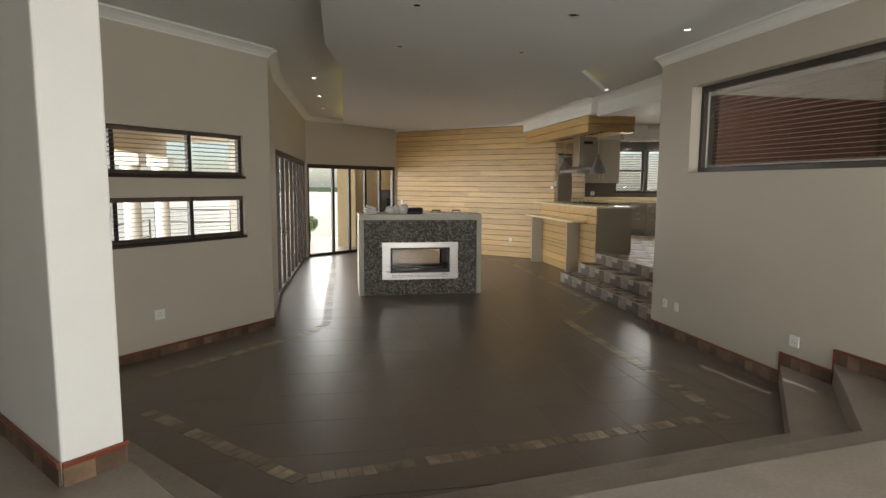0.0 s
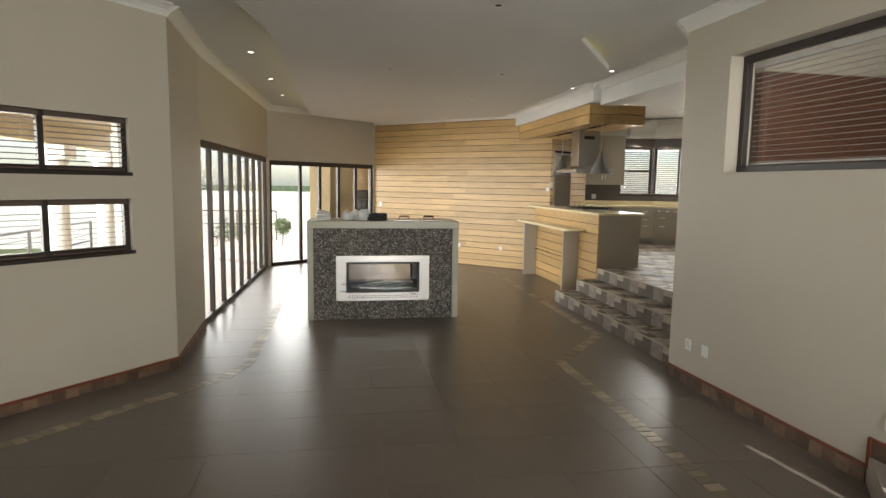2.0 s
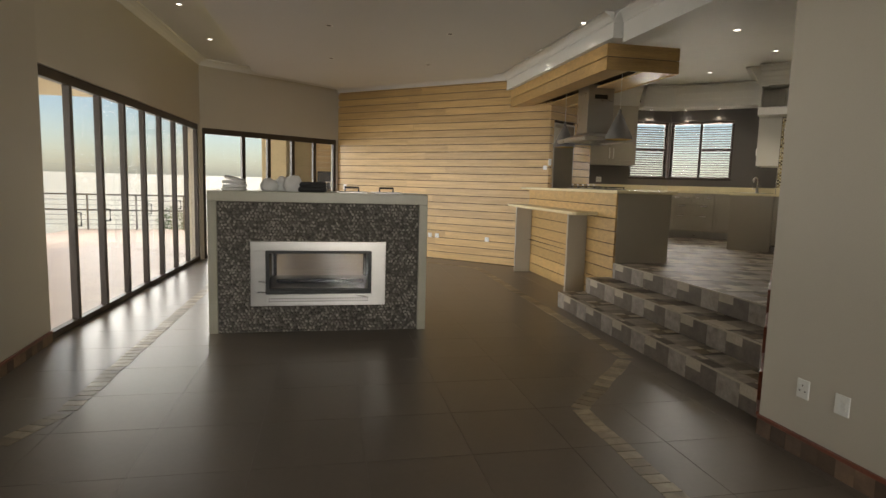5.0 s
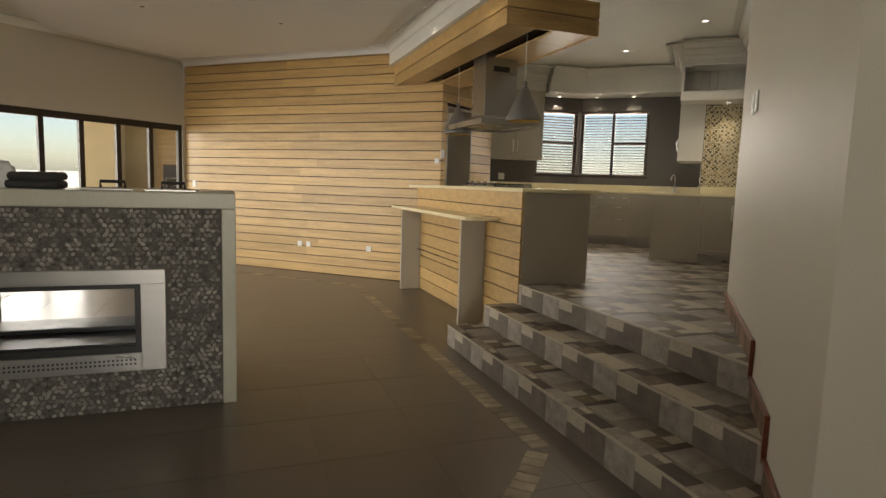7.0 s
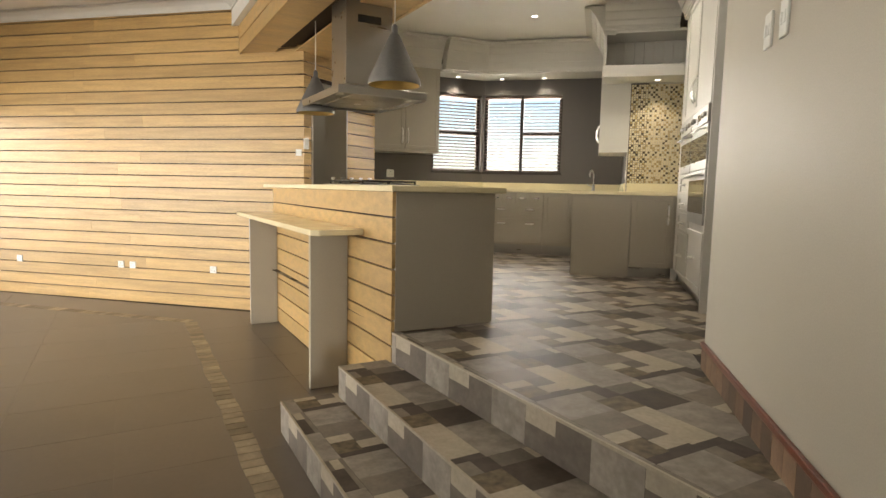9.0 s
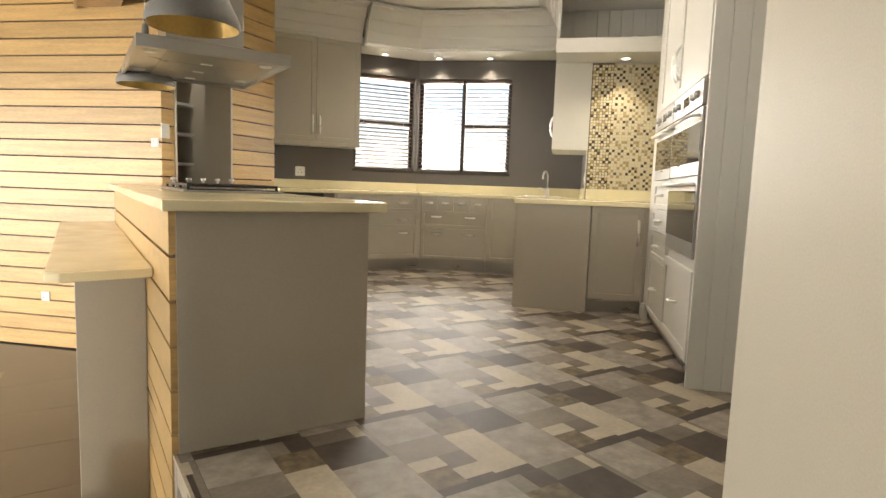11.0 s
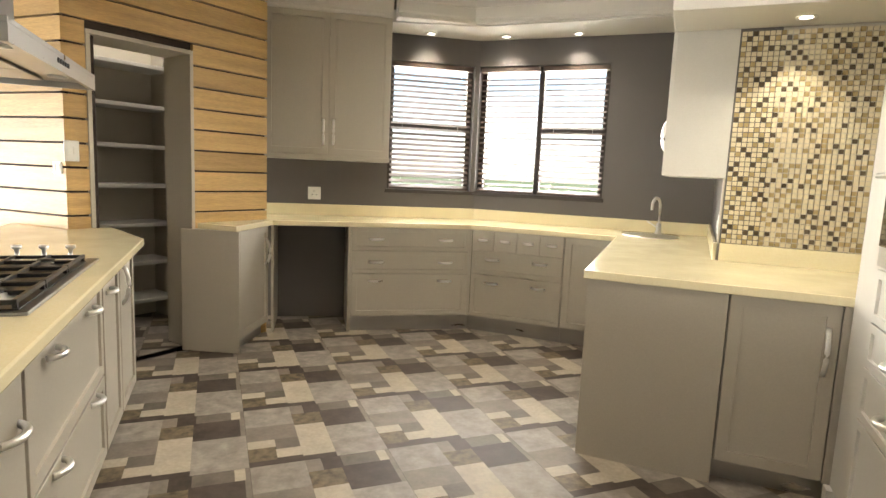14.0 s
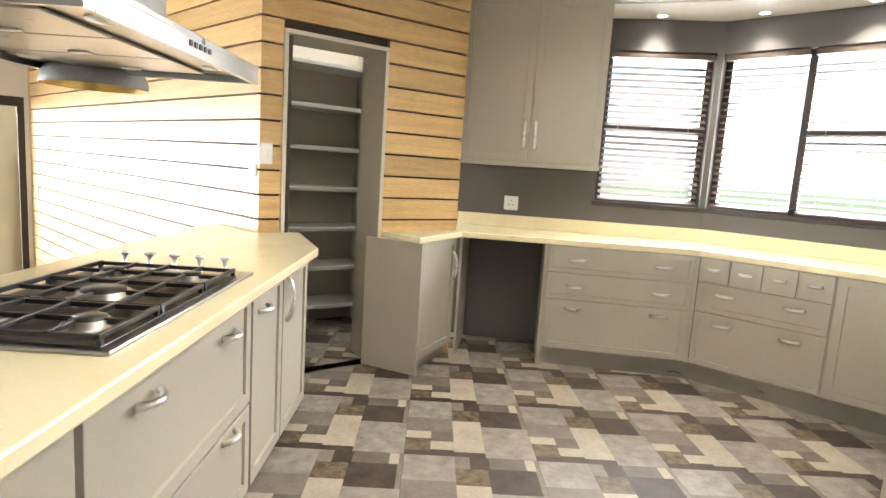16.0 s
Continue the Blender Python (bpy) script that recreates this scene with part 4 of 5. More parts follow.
for a, b in ((0.13, 0.5), (0.5, 0.70)):
    shaker(dr2, "drawer", 0.015, 0.787, a, b, 0.02, rail=0.04, handles=((0.2, b - 0.07, False), (0.6, b - 0.07, False)))
cor = thing("corner_cabinet", m2, "plain beige corner base cabinet beside the sink run", "cabinet")
part("body", box(0.792, l2 + 0.3, 0.02, 0.54, 0.13, H), M_cab, cor)
part("toe_kick", box(0.792, l2, 0.05, 0.5, 0, 0.13), M_steel, cor, "steel plinth")
shaker(cor, "door", 0.795, l2, 0.13, H, 0.02)

# sink run: frame with x towards the mosaic, y towards the back
PEN = pose(7.71, 11.77, KZ, 0, 0, -43.8)
snk = thing("sink_cabinet", PEN, "beige sink cabinet with a plain end panel", "cabinet")
part("end_panel", box(0, 0.60, -0.005, 0.018, 0, H, bev=0.002), M_cab, snk)
part("body", box(0.02, 0.57, 0.02, 1.72, 0.1, H), M_cab, snk)
part("toe_kick", box(0.06, 0.55, 0.02, 1.7, 0, 0.1), M_steel, snk, "steel plinth")
pdu = thing("door_cabinet", PEN, "beige single-door base cabinet under the mosaic", "cabinet")
part("body", box(0.605, 1.6, 0.02, 0.80, 0.11, H), M_cab, pdu)
part("toe_kick", box(0.605, 1.3, 0.08, 0.7, 0, 0.11), M_steel, pdu, "steel plinth")
shaker(pdu, "door", 0.606, 1.02, 0.11, H, 0.02, handles=((0.975, H - 0.2, True),))
part("filler", box(1.022, 1.06, 0.0, 0.02, 0.11, H), M_cab, pdu)


def world_xy(m, x, y):
    v = m @ Vector((x, y, 0))
    return (v.x, v.y)


# one continuous worktop with a round sink hole left to the bowl rim
wt = [(6.185, 13.665), (6.46, 14.165), F2, (8.9, 13.13), world_xy(PEN, -0.02, -0.025), world_xy(PEN, 1.055, -0.025), world_xy(PEN, 1.7, 0.0), world_xy(PEN, 1.7, 0.835), world_xy(PEN, 0.582, 0.838),
      (9.785, 13.11), (8.3, 14.49), (6.42, 14.77), (6.40, 14.22), (5.93, 13.905)]
tagged(part("worktop", prism(wt, CZ - 0.04, CZ, 0.005), M_top), "cream quartz worktop with an upstand round the kitchen", "worktop")
for a, b in (((9.8, 13.11), (8.3, 14.5)), ((8.3, 14.5), (6.43, 14.776)), ((8.705, 11.985), (9.79, 13.1))):
    m, ln = along(a, b)
    up = tagged(part("upstand", box(0.0, ln - 0.012, 0.001, 0.022, CZ + 0.0005, CZ + 0.1, bev=0.003), M_top), "cream quartz upstand along the wall", "upstand", "worktop upstands")
    up.matrix_world = m
up = tagged(part("upstand", box(0.58, 1.6, 0.815, 0.835, CZ - KZ + 0.0005, CZ - KZ + 0.1, bev=0.003), M_top), "cream quartz upstand along the wall", "upstand", "worktop upstands")
up.matrix_world = PEN
sink = thing("round_sink", pose(9.25, 13.17, CZ), "round steel sink set in the worktop", "sink")
part("rim", lathe([(0.215, 0.0005), (0.212, 0.005), (0.195, 0.006), (0.19, 0.002)], 40), M_chrome, sink)
part("bowl", lathe([(0.191, 0.0035), (0.15, 0.0022), (0.04, 0.0016), (0.0, 0.0015)], 40), M_steel, sink)
tap = thing("kitchen_tap", pose(9.42, 13.28, CZ, 0, 0, 205), "chrome swan-neck kitchen tap", "tap")
part("base", lathe([(0.028, 0), (0.026, 0.02), (0.02, 0.03), (0.02, 0.09), (0.0, 0.095)], 20), M_chrome, tap)
part("spout", tube([(0, 0, 0.08), (0, 0, 0.22)] + [(0.075 - 0.075 * math.cos(a), 0, 0.22 + 0.075 * math.sin(a)) for a in (0.4, 0.8, 1.2, 1.57, 1.95, 2.4, 2.8)] + [(0.15, 0, 0.2)], 0.011, 10), M_chrome, tap)
part("lever", tube([(0, -0.02, 0.06), (0, -0.05, 0.075), (0, -0.1, 0.1)], 0.007), M_chrome, tap)

# mosaic wall, about 1000 small glass tiles in one sheet
mo = bmesh.new()
rng = random.Random(9)
P = 0.0265
near = {}
for i in range(39):
    for j in range(43):
        x0, z0 = 0.585 + i * P, CZ - KZ + 0.103 + j * P
        k = rng.choices((0, 1, 2), (40, 34, 26))[0]
        if near.get((i - 1, j), 0) or near.get((i, j - 1), 0):
            k = rng.choices((0, 1), (88, 12))[0]
        near[i, j] = k
        bx(mo, x0, x0 + P - 0.004, 0.833, 0.841, z0, z0 + P - 0.004, mi=k)
ms = tagged(part("mosaic_splashback", mo, M_mos), "cream, tan and brown glass mosaic splashback", "splashback", kind="stuff")
ms.matrix_world = PEN

# open display shelf over the mosaic
dsp = thing("display_shelf", PEN @ pose(0.0, 0, 0), "white open display shelf with a beadboard back over the mosaic", "shelf")
part("lower_board", box(0.245, 1.65, 0.40, 0.838, 2.165, 2.29, bev=0.003), M_cablight, dsp)
part("upper_board", box(0.245, 1.65, 0.40, 0.838, 2.63, 2.66, bev=0.003), M_cablight, dsp)
part("side", box(0.245, 0.275, 0.40, 0.838, 2.291, 2.629, bev=0.002), M_cablight, dsp)
for i in range(13):
    part("back_board", box(0.28 + i * 0.105, 0.28 + i * 0.105 + 0.101, 0.815, 0.836, 2.291, 2.629, bev=0.002), M_cablight, dsp)
# wall cabinet over the sink
wcb = thing("wall_cabinet", PEN @ pose(0.0, 0, 0), "white wall cabinet with a bowed handle beside the mosaic", "cabinet", "wall cabinets")
part("body", box(0.262, 0.585, 0.845, 1.62, 1.37, 2.62, bev=0.002), M_cablight, wcb)
side = new("door_side")
side.parent = wcb
side.matrix_basis = pose(0.262, 1.62, 0, 0, 0, -90)
shaker(side, "door", 0.0, 0.385, 1.37, 2.62, 0, M_cablight, handles=((0.35, 1.62, True),))
shaker(side, "door", 0.39, 0.775, 1.37, 2.62, 0, M_cablight, handles=((0.43, 1.62, True),))

# tall oven units: frame with x along the front, seen from the kitchen
TALL = pose(8.43, 11.04, KZ, 0, 0, 226.2)
tl = thing("oven_housing", TALL, "tall white oven housing with drawers and upper doors", "cabinet")
LT = 1.70
part("body", box(0.0, LT, 0.02, 0.62, 0.12, 2.62), M_cablight, tl)
part("toe_kick", box(0.0, LT, 0.07, 0.6, 0, 0.12), M_steel, tl, "steel plinth")
part("foot", box(0.0, 0.06, -0.004, 0.05, 0, 0.12, bev=0.002), M_cablight, tl)
MID = 0.92
for a, b in ((0.12, 0.53), (0.53, 0.72), (0.72, 0.88), (0.88, 1.07)):
    shaker(tl, "drawer", 0.3, MID, a, b, 0.02, M_cablight, rail=0.035, handles=((0.62, (a + b) / 2, False),))
shaker(tl, "drawer", MID, LT, 0.12, 0.60, 0.02, M_cablight, handles=((1.32, 0.38, False),))
shaker(tl, "door", 0.3, MID, 1.57, 2.62, 0.02, M_cablight, handles=((MID - 0.05, 1.78, True),))
shaker(tl, "door", MID, LT, 1.57, 2.62, 0.02, M_cablight, handles=((MID + 0.05, 1.78, True),))


def oven(name, x0, x1, z0, z1, doors, label):
    o = thing(name, TALL, label, "oven", "built-in ovens")
    part("control_panel", box(x0, x1, -0.012, 0.02, z1 - 0.13, z1, bev=0.002), M_steel, o)
    w = x1 - x0
    for i, k in enumerate((0.12, 0.26, 0.74, 0.88)):
        part("knob", lathe([(0.02, 0.0), (0.018, 0.022), (0.0, 0.023)], 16), M_steel, o, "steel control knob").matrix_basis = pose(x0 + k * w, -0.012, z1 - 0.065, 90)
    part("display", box(x0 + 0.4 * w, x0 + 0.6 * w, -0.014, -0.012, z1 - 0.09, z1 - 0.04), M_bglass, o, "black display")
    for a, b in doors:
        d = part("oven_door", box(x0 + 0.002, x1 - 0.002, -0.006, 0.02, a, b, bev=0.002), M_steel, o)
        part("glass", box(x0 + 0.004, x1 - 0.004, -0.0085, -0.006, a + (b - a) * 0.2, b - 0.075), M_bglass, d, "black oven glass")
        h = tube([(x0 + 0.05, -0.006, b - 0.04), (x0 + 0.05, -0.05, b - 0.04), (x1 - 0.05, -0.05, b - 0.04), (x1 - 0.05, -0.006, b - 0.04)], 0.009, 8)
        part("handle", h, M_chrome, d, "steel bar handle")


oven("double_oven", MID + 0.01, LT - 0.01, 0.66, 1.56, ((0.66, 1.08), (1.085, 1.425)), "built-in steel double oven with black glass doors")
oven("compact_oven", 0.31, MID - 0.01, 1.08, 1.56, ((1.08, 1.425),), "built-in steel compact oven with a black glass door")
# beadboard end panel
endp = thing("beadboard_panel", pose(7.24, 9.79, KZ, 0, 0, -43.8), "white beadboard end panel of the oven housing", "panel")
for i in range(11):
    part("board", box(i * 0.085, i * 0.085 + 0.0835, -0.004, 0.018, 0.0, 2.62, bev=0.003), M_cablight, endp)
part("backing", box(0, 0.93, 0.002, 0.022, 0, 2.619), M_cablight, endp)

# wall cabinets by the window
U1, U2 = (6.41, 14.40), (7.40, 14.253)
mu, lu = along(U1, U2, KZ)
uc = thing("wall_cabinet", mu, "beige double-door wall cabinet beside the window", "cabinet", "wall cabinets")
part("body", box(0, lu, 0.02, 0.37, 1.43, 2.56, bev=0.002), M_cab, uc)
part("light_rail", box(-0.005, lu + 0.005, -0.008, 0.37, 1.395, 1.43, bev=0.003), M_cab, uc)
shaker(uc, "door", 0.0, lu / 2, 1.435, 2.56, 0.02, handles=((lu / 2 - 0.04, 1.62, True),))
shaker(uc, "door", lu / 2, lu, 1.435, 2.56, 0.02, handles=((lu / 2 + 0.04, 1.62, True),))

# soffit over the windows with downlights, and moulded crowns
SOFZ = 3.1
struct("soffit_window", prism([(7.40, 14.25), (7.43, 14.61), (8.29, 14.48), (9.78, 13.1), (9.42, 12.75), (8.1, 14.0)], SOFZ, 3.2), M_cablight, "pale soffit over the kitchen windows", "soffit")


def crown(name, a, b, z0, z1, out):
    """A stepped crown moulding that flares out to the right of a-b as it rises."""
    m, ln = along(a, b)
    h = z1 - z0
    prof = [(0.12, z0), (0, z0), (-0.012, z0 + 0.004), (-0.012, z0 + 0.028), (-0.022, z0 + 0.03), (-0.022, z0 + 0.05)]
    for u, lip in ((0.22, 0.10), (0.5, 0.34), (0.78, 0.66)):
        prof += [(-0.022 - out * (lip - 0.05), z0 + 0.03 + h * (u - 0.08)), (-0.022 - out * lip, z0 + 0.03 + h * u), (-0.034 - out * lip, z0 + 0.03 + h * u), (-0.034 - out * lip, z0 + 0.045 + h * u)]
    prof += [(-out * 0.92, z1 - 0.03), (-out - 0.03, z1 - 0.028), (-out - 0.03, z1), (0.12, z1)]
    bm = bmesh.new()
    ends = [[bm.verts.new((s, y, z)) for y, z in prof] for s in (-0.0, ln)]
    for i in range(len(prof)):
        j = (i + 1) % len(prof)
        bm.faces.new((ends[0][i], ends[0][j], ends[1][j], ends[1][i]))
    bm.faces.new(ends[0]), bm.faces.new(ends[1][::-1])
    bmesh.ops.recalc_face_normals(bm, faces=bm.faces[:])
    struct(name, bm, M_cablight, "pale moulded crown over the cabinets", "crown moulding").matrix_world = m


CR = [(6.30, 14.41), (7.40, 14.25), (7.40, 14.10), (8.03, 14.02), (9.35, 12.82)]
crown("crown_1", CR[0], CR[1], 3.13, 3.51, 0.26)
crown("crown_2", CR[2], CR[3], 3.11, 3.50, 0.16)
crown("crown_3", CR[3], CR[4], 3.112, 3.498, 0.16)
w = lambda x, y: world_xy(PEN, x, y)
crown("crown_4", w(0.25, 1.62), w(0.25, 0.40), 3.19, 3.51, 0.2)
crown("crown_5", w(0.245, 0.40), w(1.02, 0.40), 3.235, 3.505, 0.2)
t_ = lambda x, y: world_xy(TALL, x, y)
crown("crown_6", t_(0.0, 0.0), t_(LT, 0.0), 3.195, 3.515, 0.2)


# ---- sockets and switches ----
def plate(a, b, s, z, wd, ht, kind, off=0.0):
    m, ln = along(a, b)
    th = thing(kind, m @ pose(s, off, z), "white plastic wall " + kind.replace("_", " "), "socket" if kind == "power_socket" else "switch", "wall plates")
    part("plate", box(-wd / 2, wd / 2, 0.0005, 0.011, -ht / 2, ht / 2, bev=0.003), M_plastic, th)
    if kind == "power_socket":
        for x, z2 in ((-0.018, -0.012), (0.018, -0.012), (0, 0.02)):
            part("slot", box(x - 0.004, x + 0.004, 0.011, 0.0118, z2 - 0.004, z2 + 0.004), M_hole, th)
        part("rocker", box(wd / 2 - 0.03, wd / 2 - 0.012, 0.011, 0.015, 0.008, 0.03, bev=0.002), M_plastic, th)
    else:
        for x in (-0.018, 0.018):
            part("rocker", box(x - 0.011, x + 0.011, 0.011, 0.015, -0.022, 0.022, bev=0.002), M_plastic, th)


RWALL, AWALL, CLAD = (RA, RB), (RB, RC), ((5.25, 13.44), (1.6, 16.80))
plate(*RWALL, 7.70, 0.46, 0.11, 0.11, "power_socket")
plate(*RWALL, 9.78, 0.40, 0.08, 0.11, "power_socket")
plate(*RWALL, 9.53, 0.40, 0.085, 0.11, "light_switch")
plate(*WL, 1.62, 0.46, 0.12, 0.11, "power_socket")
for s in (4.05, 2.48, 2.31, 1.18):
    plate(*CLAD, s, 0.46, 0.085, 0.085, "power_socket")
plate(*CLAD, 4.75, 1.38, 0.075, 0.11, "light_switch")
plate(*CLAD, 0.06, 1.84, 0.07, 0.07, "light_switch")
plate((6.42, 14.24), (5.25, 13.44), 1.385, 1.94, 0.08, 0.12, "light_switch")
plate(*WK1, 1.46, 1.68, 0.11, 0.11, "power_socket")
plate((8.71, 11.98), (9.8, 13.11), 0.12, 1.68, 0.075, 0.11, "light_switch")
for s in (2.18, 2.35):
    plate(*AWALL, s, 2.08, 0.075, 0.13, "light_switch")


# ---- ceiling downlights ----
def downlight(x, y, z, lit=True):
    th = thing("downlight", pose(x, y, z), "small round recessed ceiling downlight", "downlight", "ceiling downlights")
    part("ring", lathe([(0.03, -0.002), (0.045, -0.006), (0.048, 0.0), (0.048, 0.004)], 20), M_chrome, th)
    part("lens", lathe([(0.031, -0.0015), (0.0, -0.003)], 20), M_led if lit else M_hole, th)


for x, y in ((-0.45, 9.4), (-0.42, 11.4), (-0.4, 13.2), (4.46, 9.06), (4.47, 10.50), (4.50, 12.01), (3.55, 5.3)):
    downlight(x, y, LOWZ if x > 3 else TOPZ)
for x, y in ((0.6, 4.6), (2.0, 4.6), (0.61, 6.1), (2.0, 6.1), (1.35, 9.0), (1.38, 11.05), (1.42, 13.0), (2.85, 9.0), (2.89, 11.0), (2.95, 13.0)):
    downlight(x, y, 3.40, False)
for x, y in ((6.4, 10.2), (7.65, 11.0), (7.79, 12.66), (6.2, 12.0)):
    downlight(x, y, 3.52)
    spot(x, y, 3.49, 18, 150)
for x, y in ((7.8, 14.45), (8.41, 14.21), (8.87, 13.80)):
    downlight(x, y, SOFZ)
    spot(x, y, SOFZ - 0.03, 11, 105)
v = PEN @ Vector((0.85, 0.66, 2.165))
downlight(v.x, v.y, v.z)
spot(v.x, v.y, v.z - 0.03, 9, 90)
for x, y in ((4.46, 9.06), (4.47, 10.50), (4.50, 12.01), (-0.42, 11.4)):
    spot(x, y, LOWZ - 0.03, 10, 80)

# ---- outside ----
ground = struct("ground", prism([(-400, -400), (400, -400), (400, 400), (-400, 400)], -0.9, -0.6), M_grass, "grassy ground that runs to the horizon", "ground")
patio = struct("patio", prism([(-5.6, 4.4), (-1.4, 7.2), (-1.24, 9.1), (-1.12, 14.9), (1.5, 16.98), (4.5, 19.5), (1.0, 21.5), (-5.6, 21.5)], -0.6, -0.03), M_pave, "pinkish paved patio", "patio")
struct("patio_roof", prism([(-5.4, 4.6), (-1.45, 7.3), (-1.3, 9.1), (-1.15, 14.95), (1.5, 17.05), (4.5, 19.5), (1.4, 19.5), (-1.9, 15.8), (-4.6, 15.8)], 2.95, 3.15), M_render, "cream plastered patio roof", "roof")
struct("patio_beam", prism([(-4.7, 4.9), (-4.45, 4.9), (-4.45, 15.75), (-4.7, 15.75)], 2.55, 2.95), M_render, "cream plastered patio beam", "beam")
for y in (5.6, 7.2, 10.4, 13.4, 15.6):
    c = thing("patio_column", pose(-4.57, y, -0.03), "round pale patio column with a square cap", "column", "patio columns")
    part("shaft", lathe([(0.22, 0), (0.22, 0.1), (0.18, 0.14), (0.165, 2.2), (0.21, 2.26), (0.21, 2.32)], 24), M_pale, c)
    part("cap", box(-0.25, 0.25, -0.25, 0.25, 2.32, 2.58, bev=0.01), M_pale, c)


def railing(a, b):
    m, ln = along(a, b, -0.03)
    th = thing("patio_railing", m, "dark metal patio railing with thin bars", "railing", "patio railings")
    for z in (0.55, 0.98):
        part("top_rail", tube([(0, 0, z), (ln, 0, z)], 0.022), M_frame, th)
    for z in (0.15, 0.28, 0.41, 0.69, 0.83):
        part("wire", tube([(0, 0, z), (ln, 0, z)], 0.006, 5), M_frame, th)
    for i in range(round(ln / 1.3) + 1):
        s = i * ln / round(ln / 1.3)
        part("post", box(s - 0.02, s + 0.02, -0.02, 0.02, 0, 1.0), M_frame, th)


railing((-4.9, 15.6), (-4.9, 5.0))
railing((-6.4, 21.2), (-1.4, 21.2))
struct("garden_wall", box(-14.0, -13.8, -4, 30, -0.6, 0.75), M_pale, "pale plastered garden wall", "wall")
struct("garden_wall_end", box(-13.78, 1.0, 24.0, 24.2, -0.6, 1.55), M_pale, "pale plastered garden wall", "wall")
# covered cooking corner beyond the back doors
for nm, q, mm, lab in (("wall_patio_1", (-0.12, 0.42, 17.6, 18.6, -0.03, 2.95), M_render, "yellow-cream patio wall"), ("wall_patio_2", (0.424, 4.5, 18.4, 18.6, -0.03, 2.95), M_render, "yellow-cream patio wall")):
    struct(nm, box(*q), mm, lab, "wall")
oc = thing("oak_cladding", pose(1.0, 18.37, -0.03), "horizontal oak boards behind the patio grill", "wall cladding", kind="structure")
for i in range(20):
    part("board", box(0, 2.5, 0, 0.028, i * 0.142, i * 0.142 + 0.131), M_wood, oc)
gr = thing("patio_grill", pose(1.45, 18.1, -0.03, 0, 0, 180), "black built-in patio grill on a pale base", "grill")
part("base", box(-0.45, 0.45, -0.2, 0.25, 0, 0.95, bev=0.006), M_pale, gr)
part("grill_body", box(-0.32, 0.32, -0.2, 0.22, 0.951, 1.75, bev=0.01), M_black, gr)
part("grill_door", box(-0.26, 0.26, 0.221, 0.24, 1.02, 1.5, bev=0.004), M_bglass, gr)


def shrub(x, y, z, r, h):
    th = thing("shrub", pose(x, y, z), "small round green shrub in the garden", "shrub", "garden shrubs")
    part("trunk", tube([(0, 0, 0), (0.01, 0, h * 0.4), (0.0, 0.01, h * 0.7)], 0.018), M_bark, th)
    rg, bm = random.Random(int(x * 10)), bmesh.new()
    for _ in range(650):
        d = Vector((rg.gauss(0, 1), rg.gauss(0, 1), rg.gauss(0, 1))).normalized() * r * rg.uniform(0.45, 1.08)
        q = Euler((rg.uniform(0, 6), rg.uniform(0, 6), rg.uniform(0, 6))).to_matrix()
        c = d + Vector((0, 0, h - r))
        bm.faces.new([bm.verts.new(c + q @ Vector(p)) for p in ((-0.012, -0.03, 0), (0.012, -0.03, 0), (0.016, 0.01, 0.004), (0, 0.04, 0), (-0.016, 0.01, 0.004))])
    part("crown", bm, M_leaf, th)


shrub(-1.05, 19.6, -0.03, 0.26, 0.85)
shrub(-3.2, 22.5, -0.6, 0.5, 1.2)
shrub(-8.5, 9.0, -0.6, 0.6, 1.3)


# ---- floor tiles ----
def inside(x, y, poly):
    hit = False
    for (ax, ay), (bx_, by_) in zip(poly, poly[1:] + poly[:1]):
        if (ay > y) != (by_ > y) and x < (bx_ - ax) * (y - ay) / (by_ - ay) + ax:
            hit = not hit
    return hit


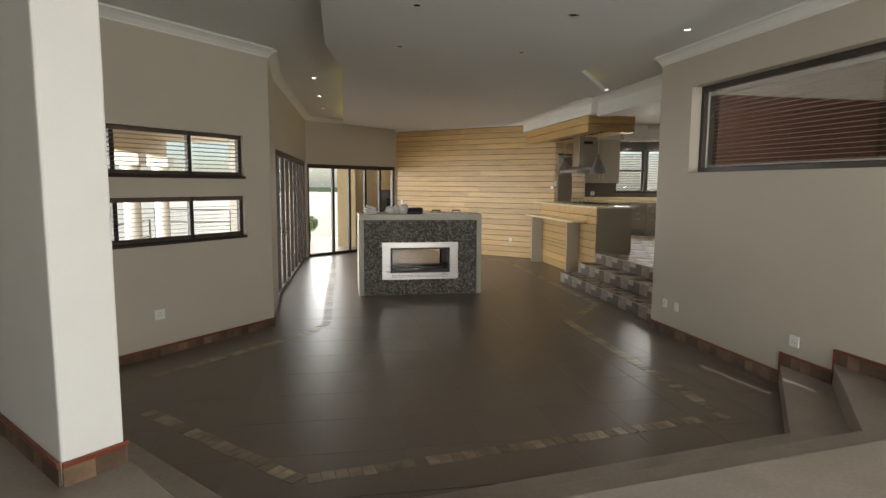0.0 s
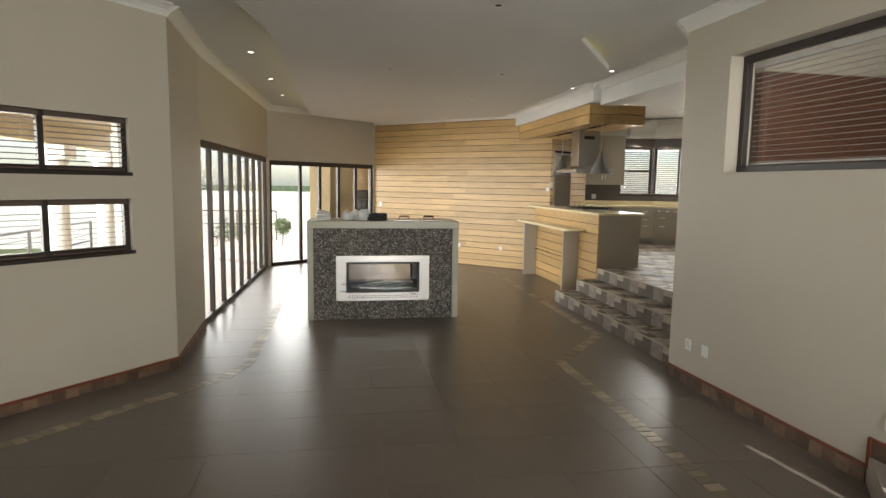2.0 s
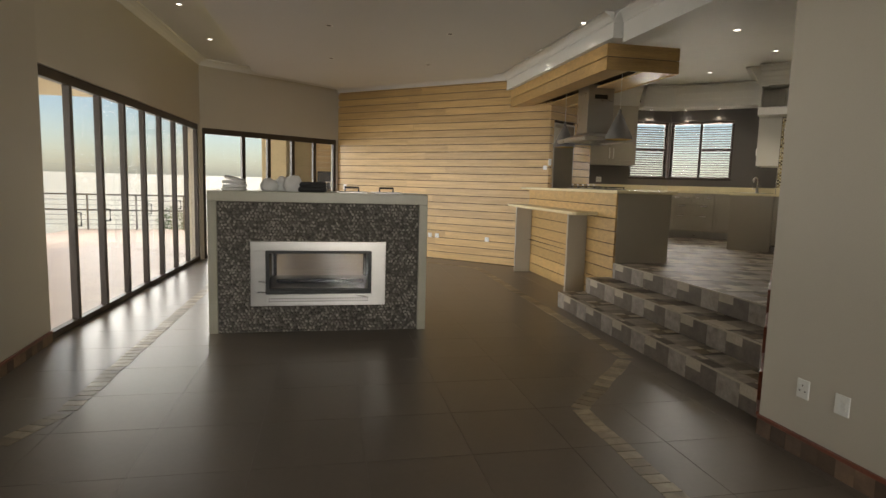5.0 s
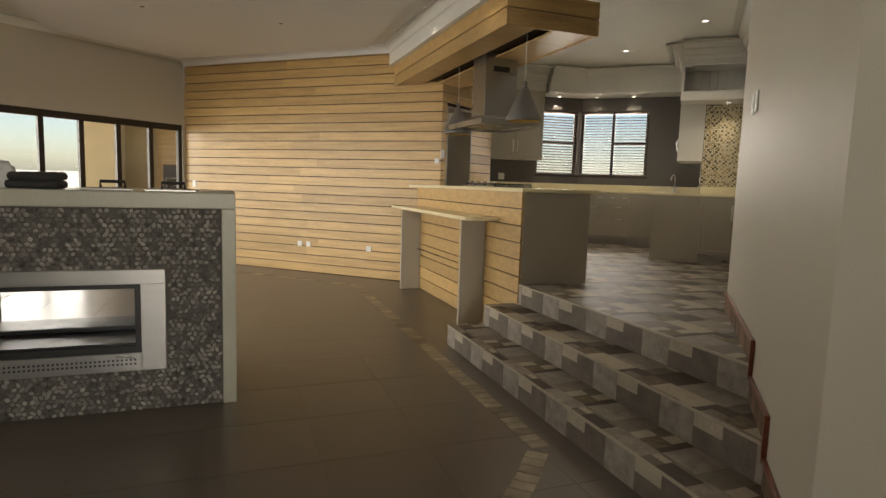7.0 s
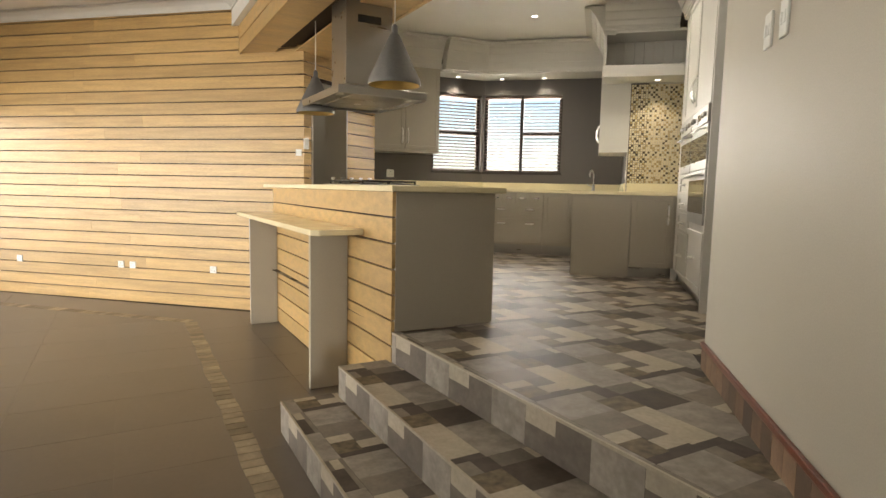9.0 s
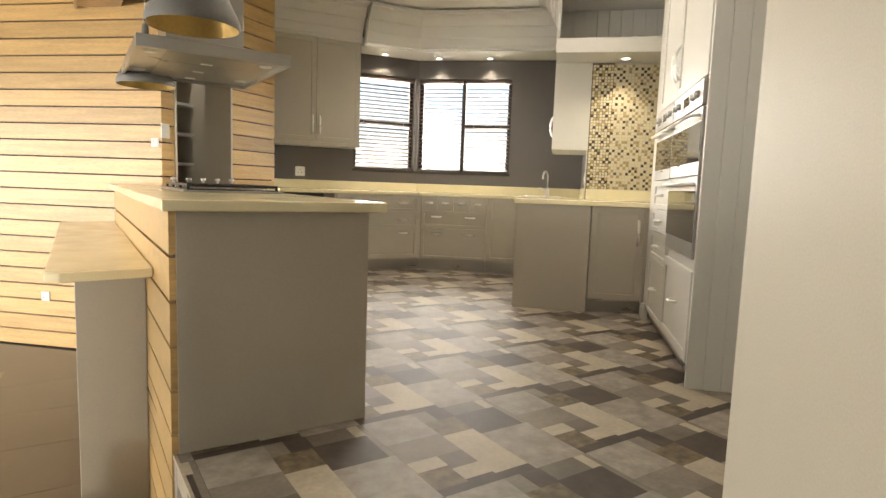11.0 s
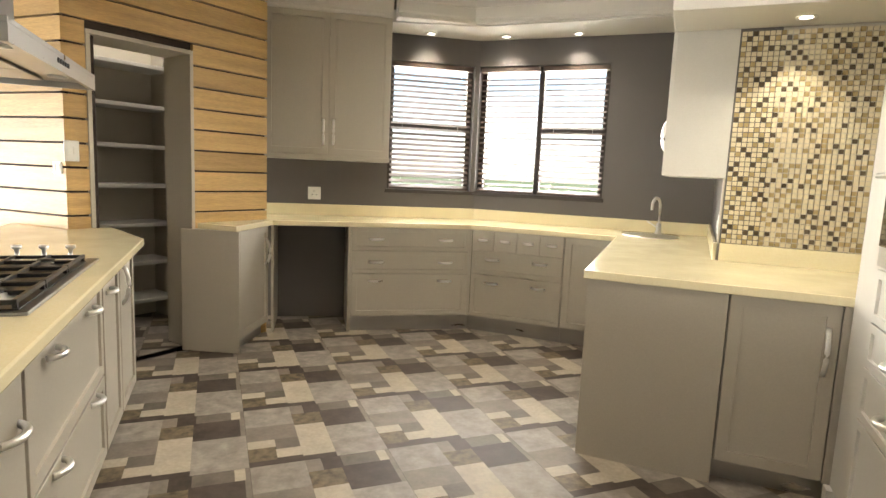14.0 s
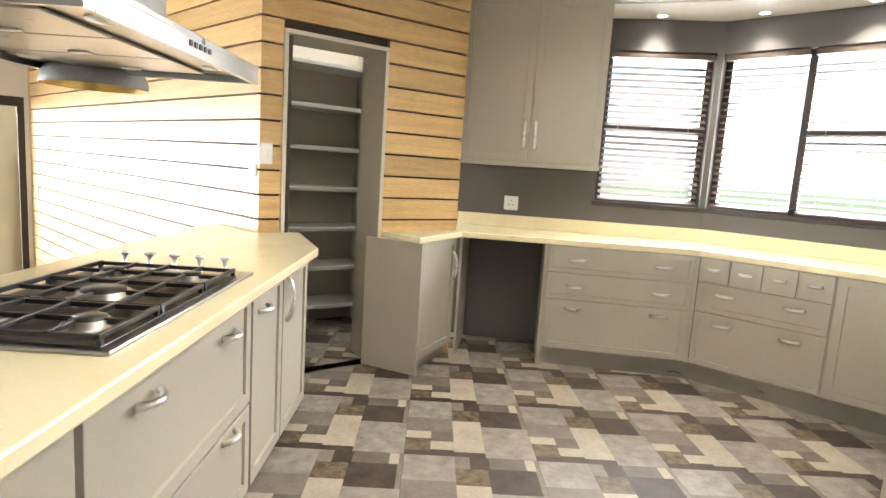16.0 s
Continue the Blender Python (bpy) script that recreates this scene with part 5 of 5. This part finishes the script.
tile = mesh_of("tile", box(0.0015, 0.5985, 0.0015, 0.5985, -0.01, 0.0), M_tile)
for i in range(-4, 10):
    for j in range(4, 30):
        x, y = -0.22 + i * 0.6, 0.55 + j * 0.6
        if any(inside(x + a, y + b, LIVING) for a in (0.02, 0.3, 0.58) for b in (0.02, 0.3, 0.58)) and all(inside(x + a, y + b, [(-4.4, -3.7), (4.6, -3.7), (4.6, 7.1), (5.6, 8.2), (5.6, 13.4), (1.6, 17.0), (-1.0, 15.0), (-1.16, 7.3), (-4.4, 3.7)]) for a in (0, 0.6) for b in (0, 0.6)):
            o = new("tile", tile)
            o.parent = floor
            o.matrix_basis = pose(x, y, 0)
# clipped tiles at the slanting edges, in one sheet
tagged(part("edge_tiles", prism([(-1.16, 7.55), (-4.25, 4.0), (4.25, -3.4), (4.25, 7.0), (5.2, 8.0), (5.2, 13.4), (1.6, 16.8), (-0.95, 14.85), (-1.1, 9.2)], -0.009, -0.003), M_tile, floor), kind="stuff")

strip = mesh_of("mosaic_piece", box(-0.041, 0.041, -0.06, 0.06, -0.002, 0.003), M_border)
BORDERS = [[(-1.9, 5.5), (-0.42, 7.03), (-0.26, 7.5), (-0.22, 14.2)], [(3.07, 3.85), (3.07, 7.1), (4.01, 8.16), (4.06, 13.6), (1.9, 15.7)], [(3.09, 3.72), (-0.34, 3.2), (-1.7, 4.6)]]
for line in BORDERS:
    for a, b in zip(line, line[1:]):
        m, ln = along(a, b)
        for i in range(int(ln / 0.09)):
            o = new("mosaic_piece", strip)
            o.parent = floor
            o.matrix_basis = m @ pose(0.045 + i * 0.09, 0.006 * math.sin(i * 7.3), 0)

KPOLY = [(4.9, 10.25), (4.9, 7.5), (6.06, 8.8), (7.9, 7.8), (8.05, 9.2), (9.75, 11.0), (8.8, 12.0), (9.8, 13.1), (8.3, 14.5), (6.3, 15.2), (4.9, 15.2), (4.85, 13.4)]
for i in range(-4, 7):
    for j in range(-9, 6):
        c = [R5 @ Vector(((i + a) * TS, (j + b) * TS, 0)) for a in (0, 0.5, 1) for b in (0, 0.5, 1)]
        if any(inside(p.x, p.y, KPOLY) for p in (c if c[4].x < 7.4 else c[4:5])):
            bm = tile_cut(i, j, KZ, [(NOSE[2][0], NOSE[2][1]), (RB, RC)] if c[4].x < 6.4 else [])
            if bm:
                part("patchwork_tile", bm, M_pat, kfloor)
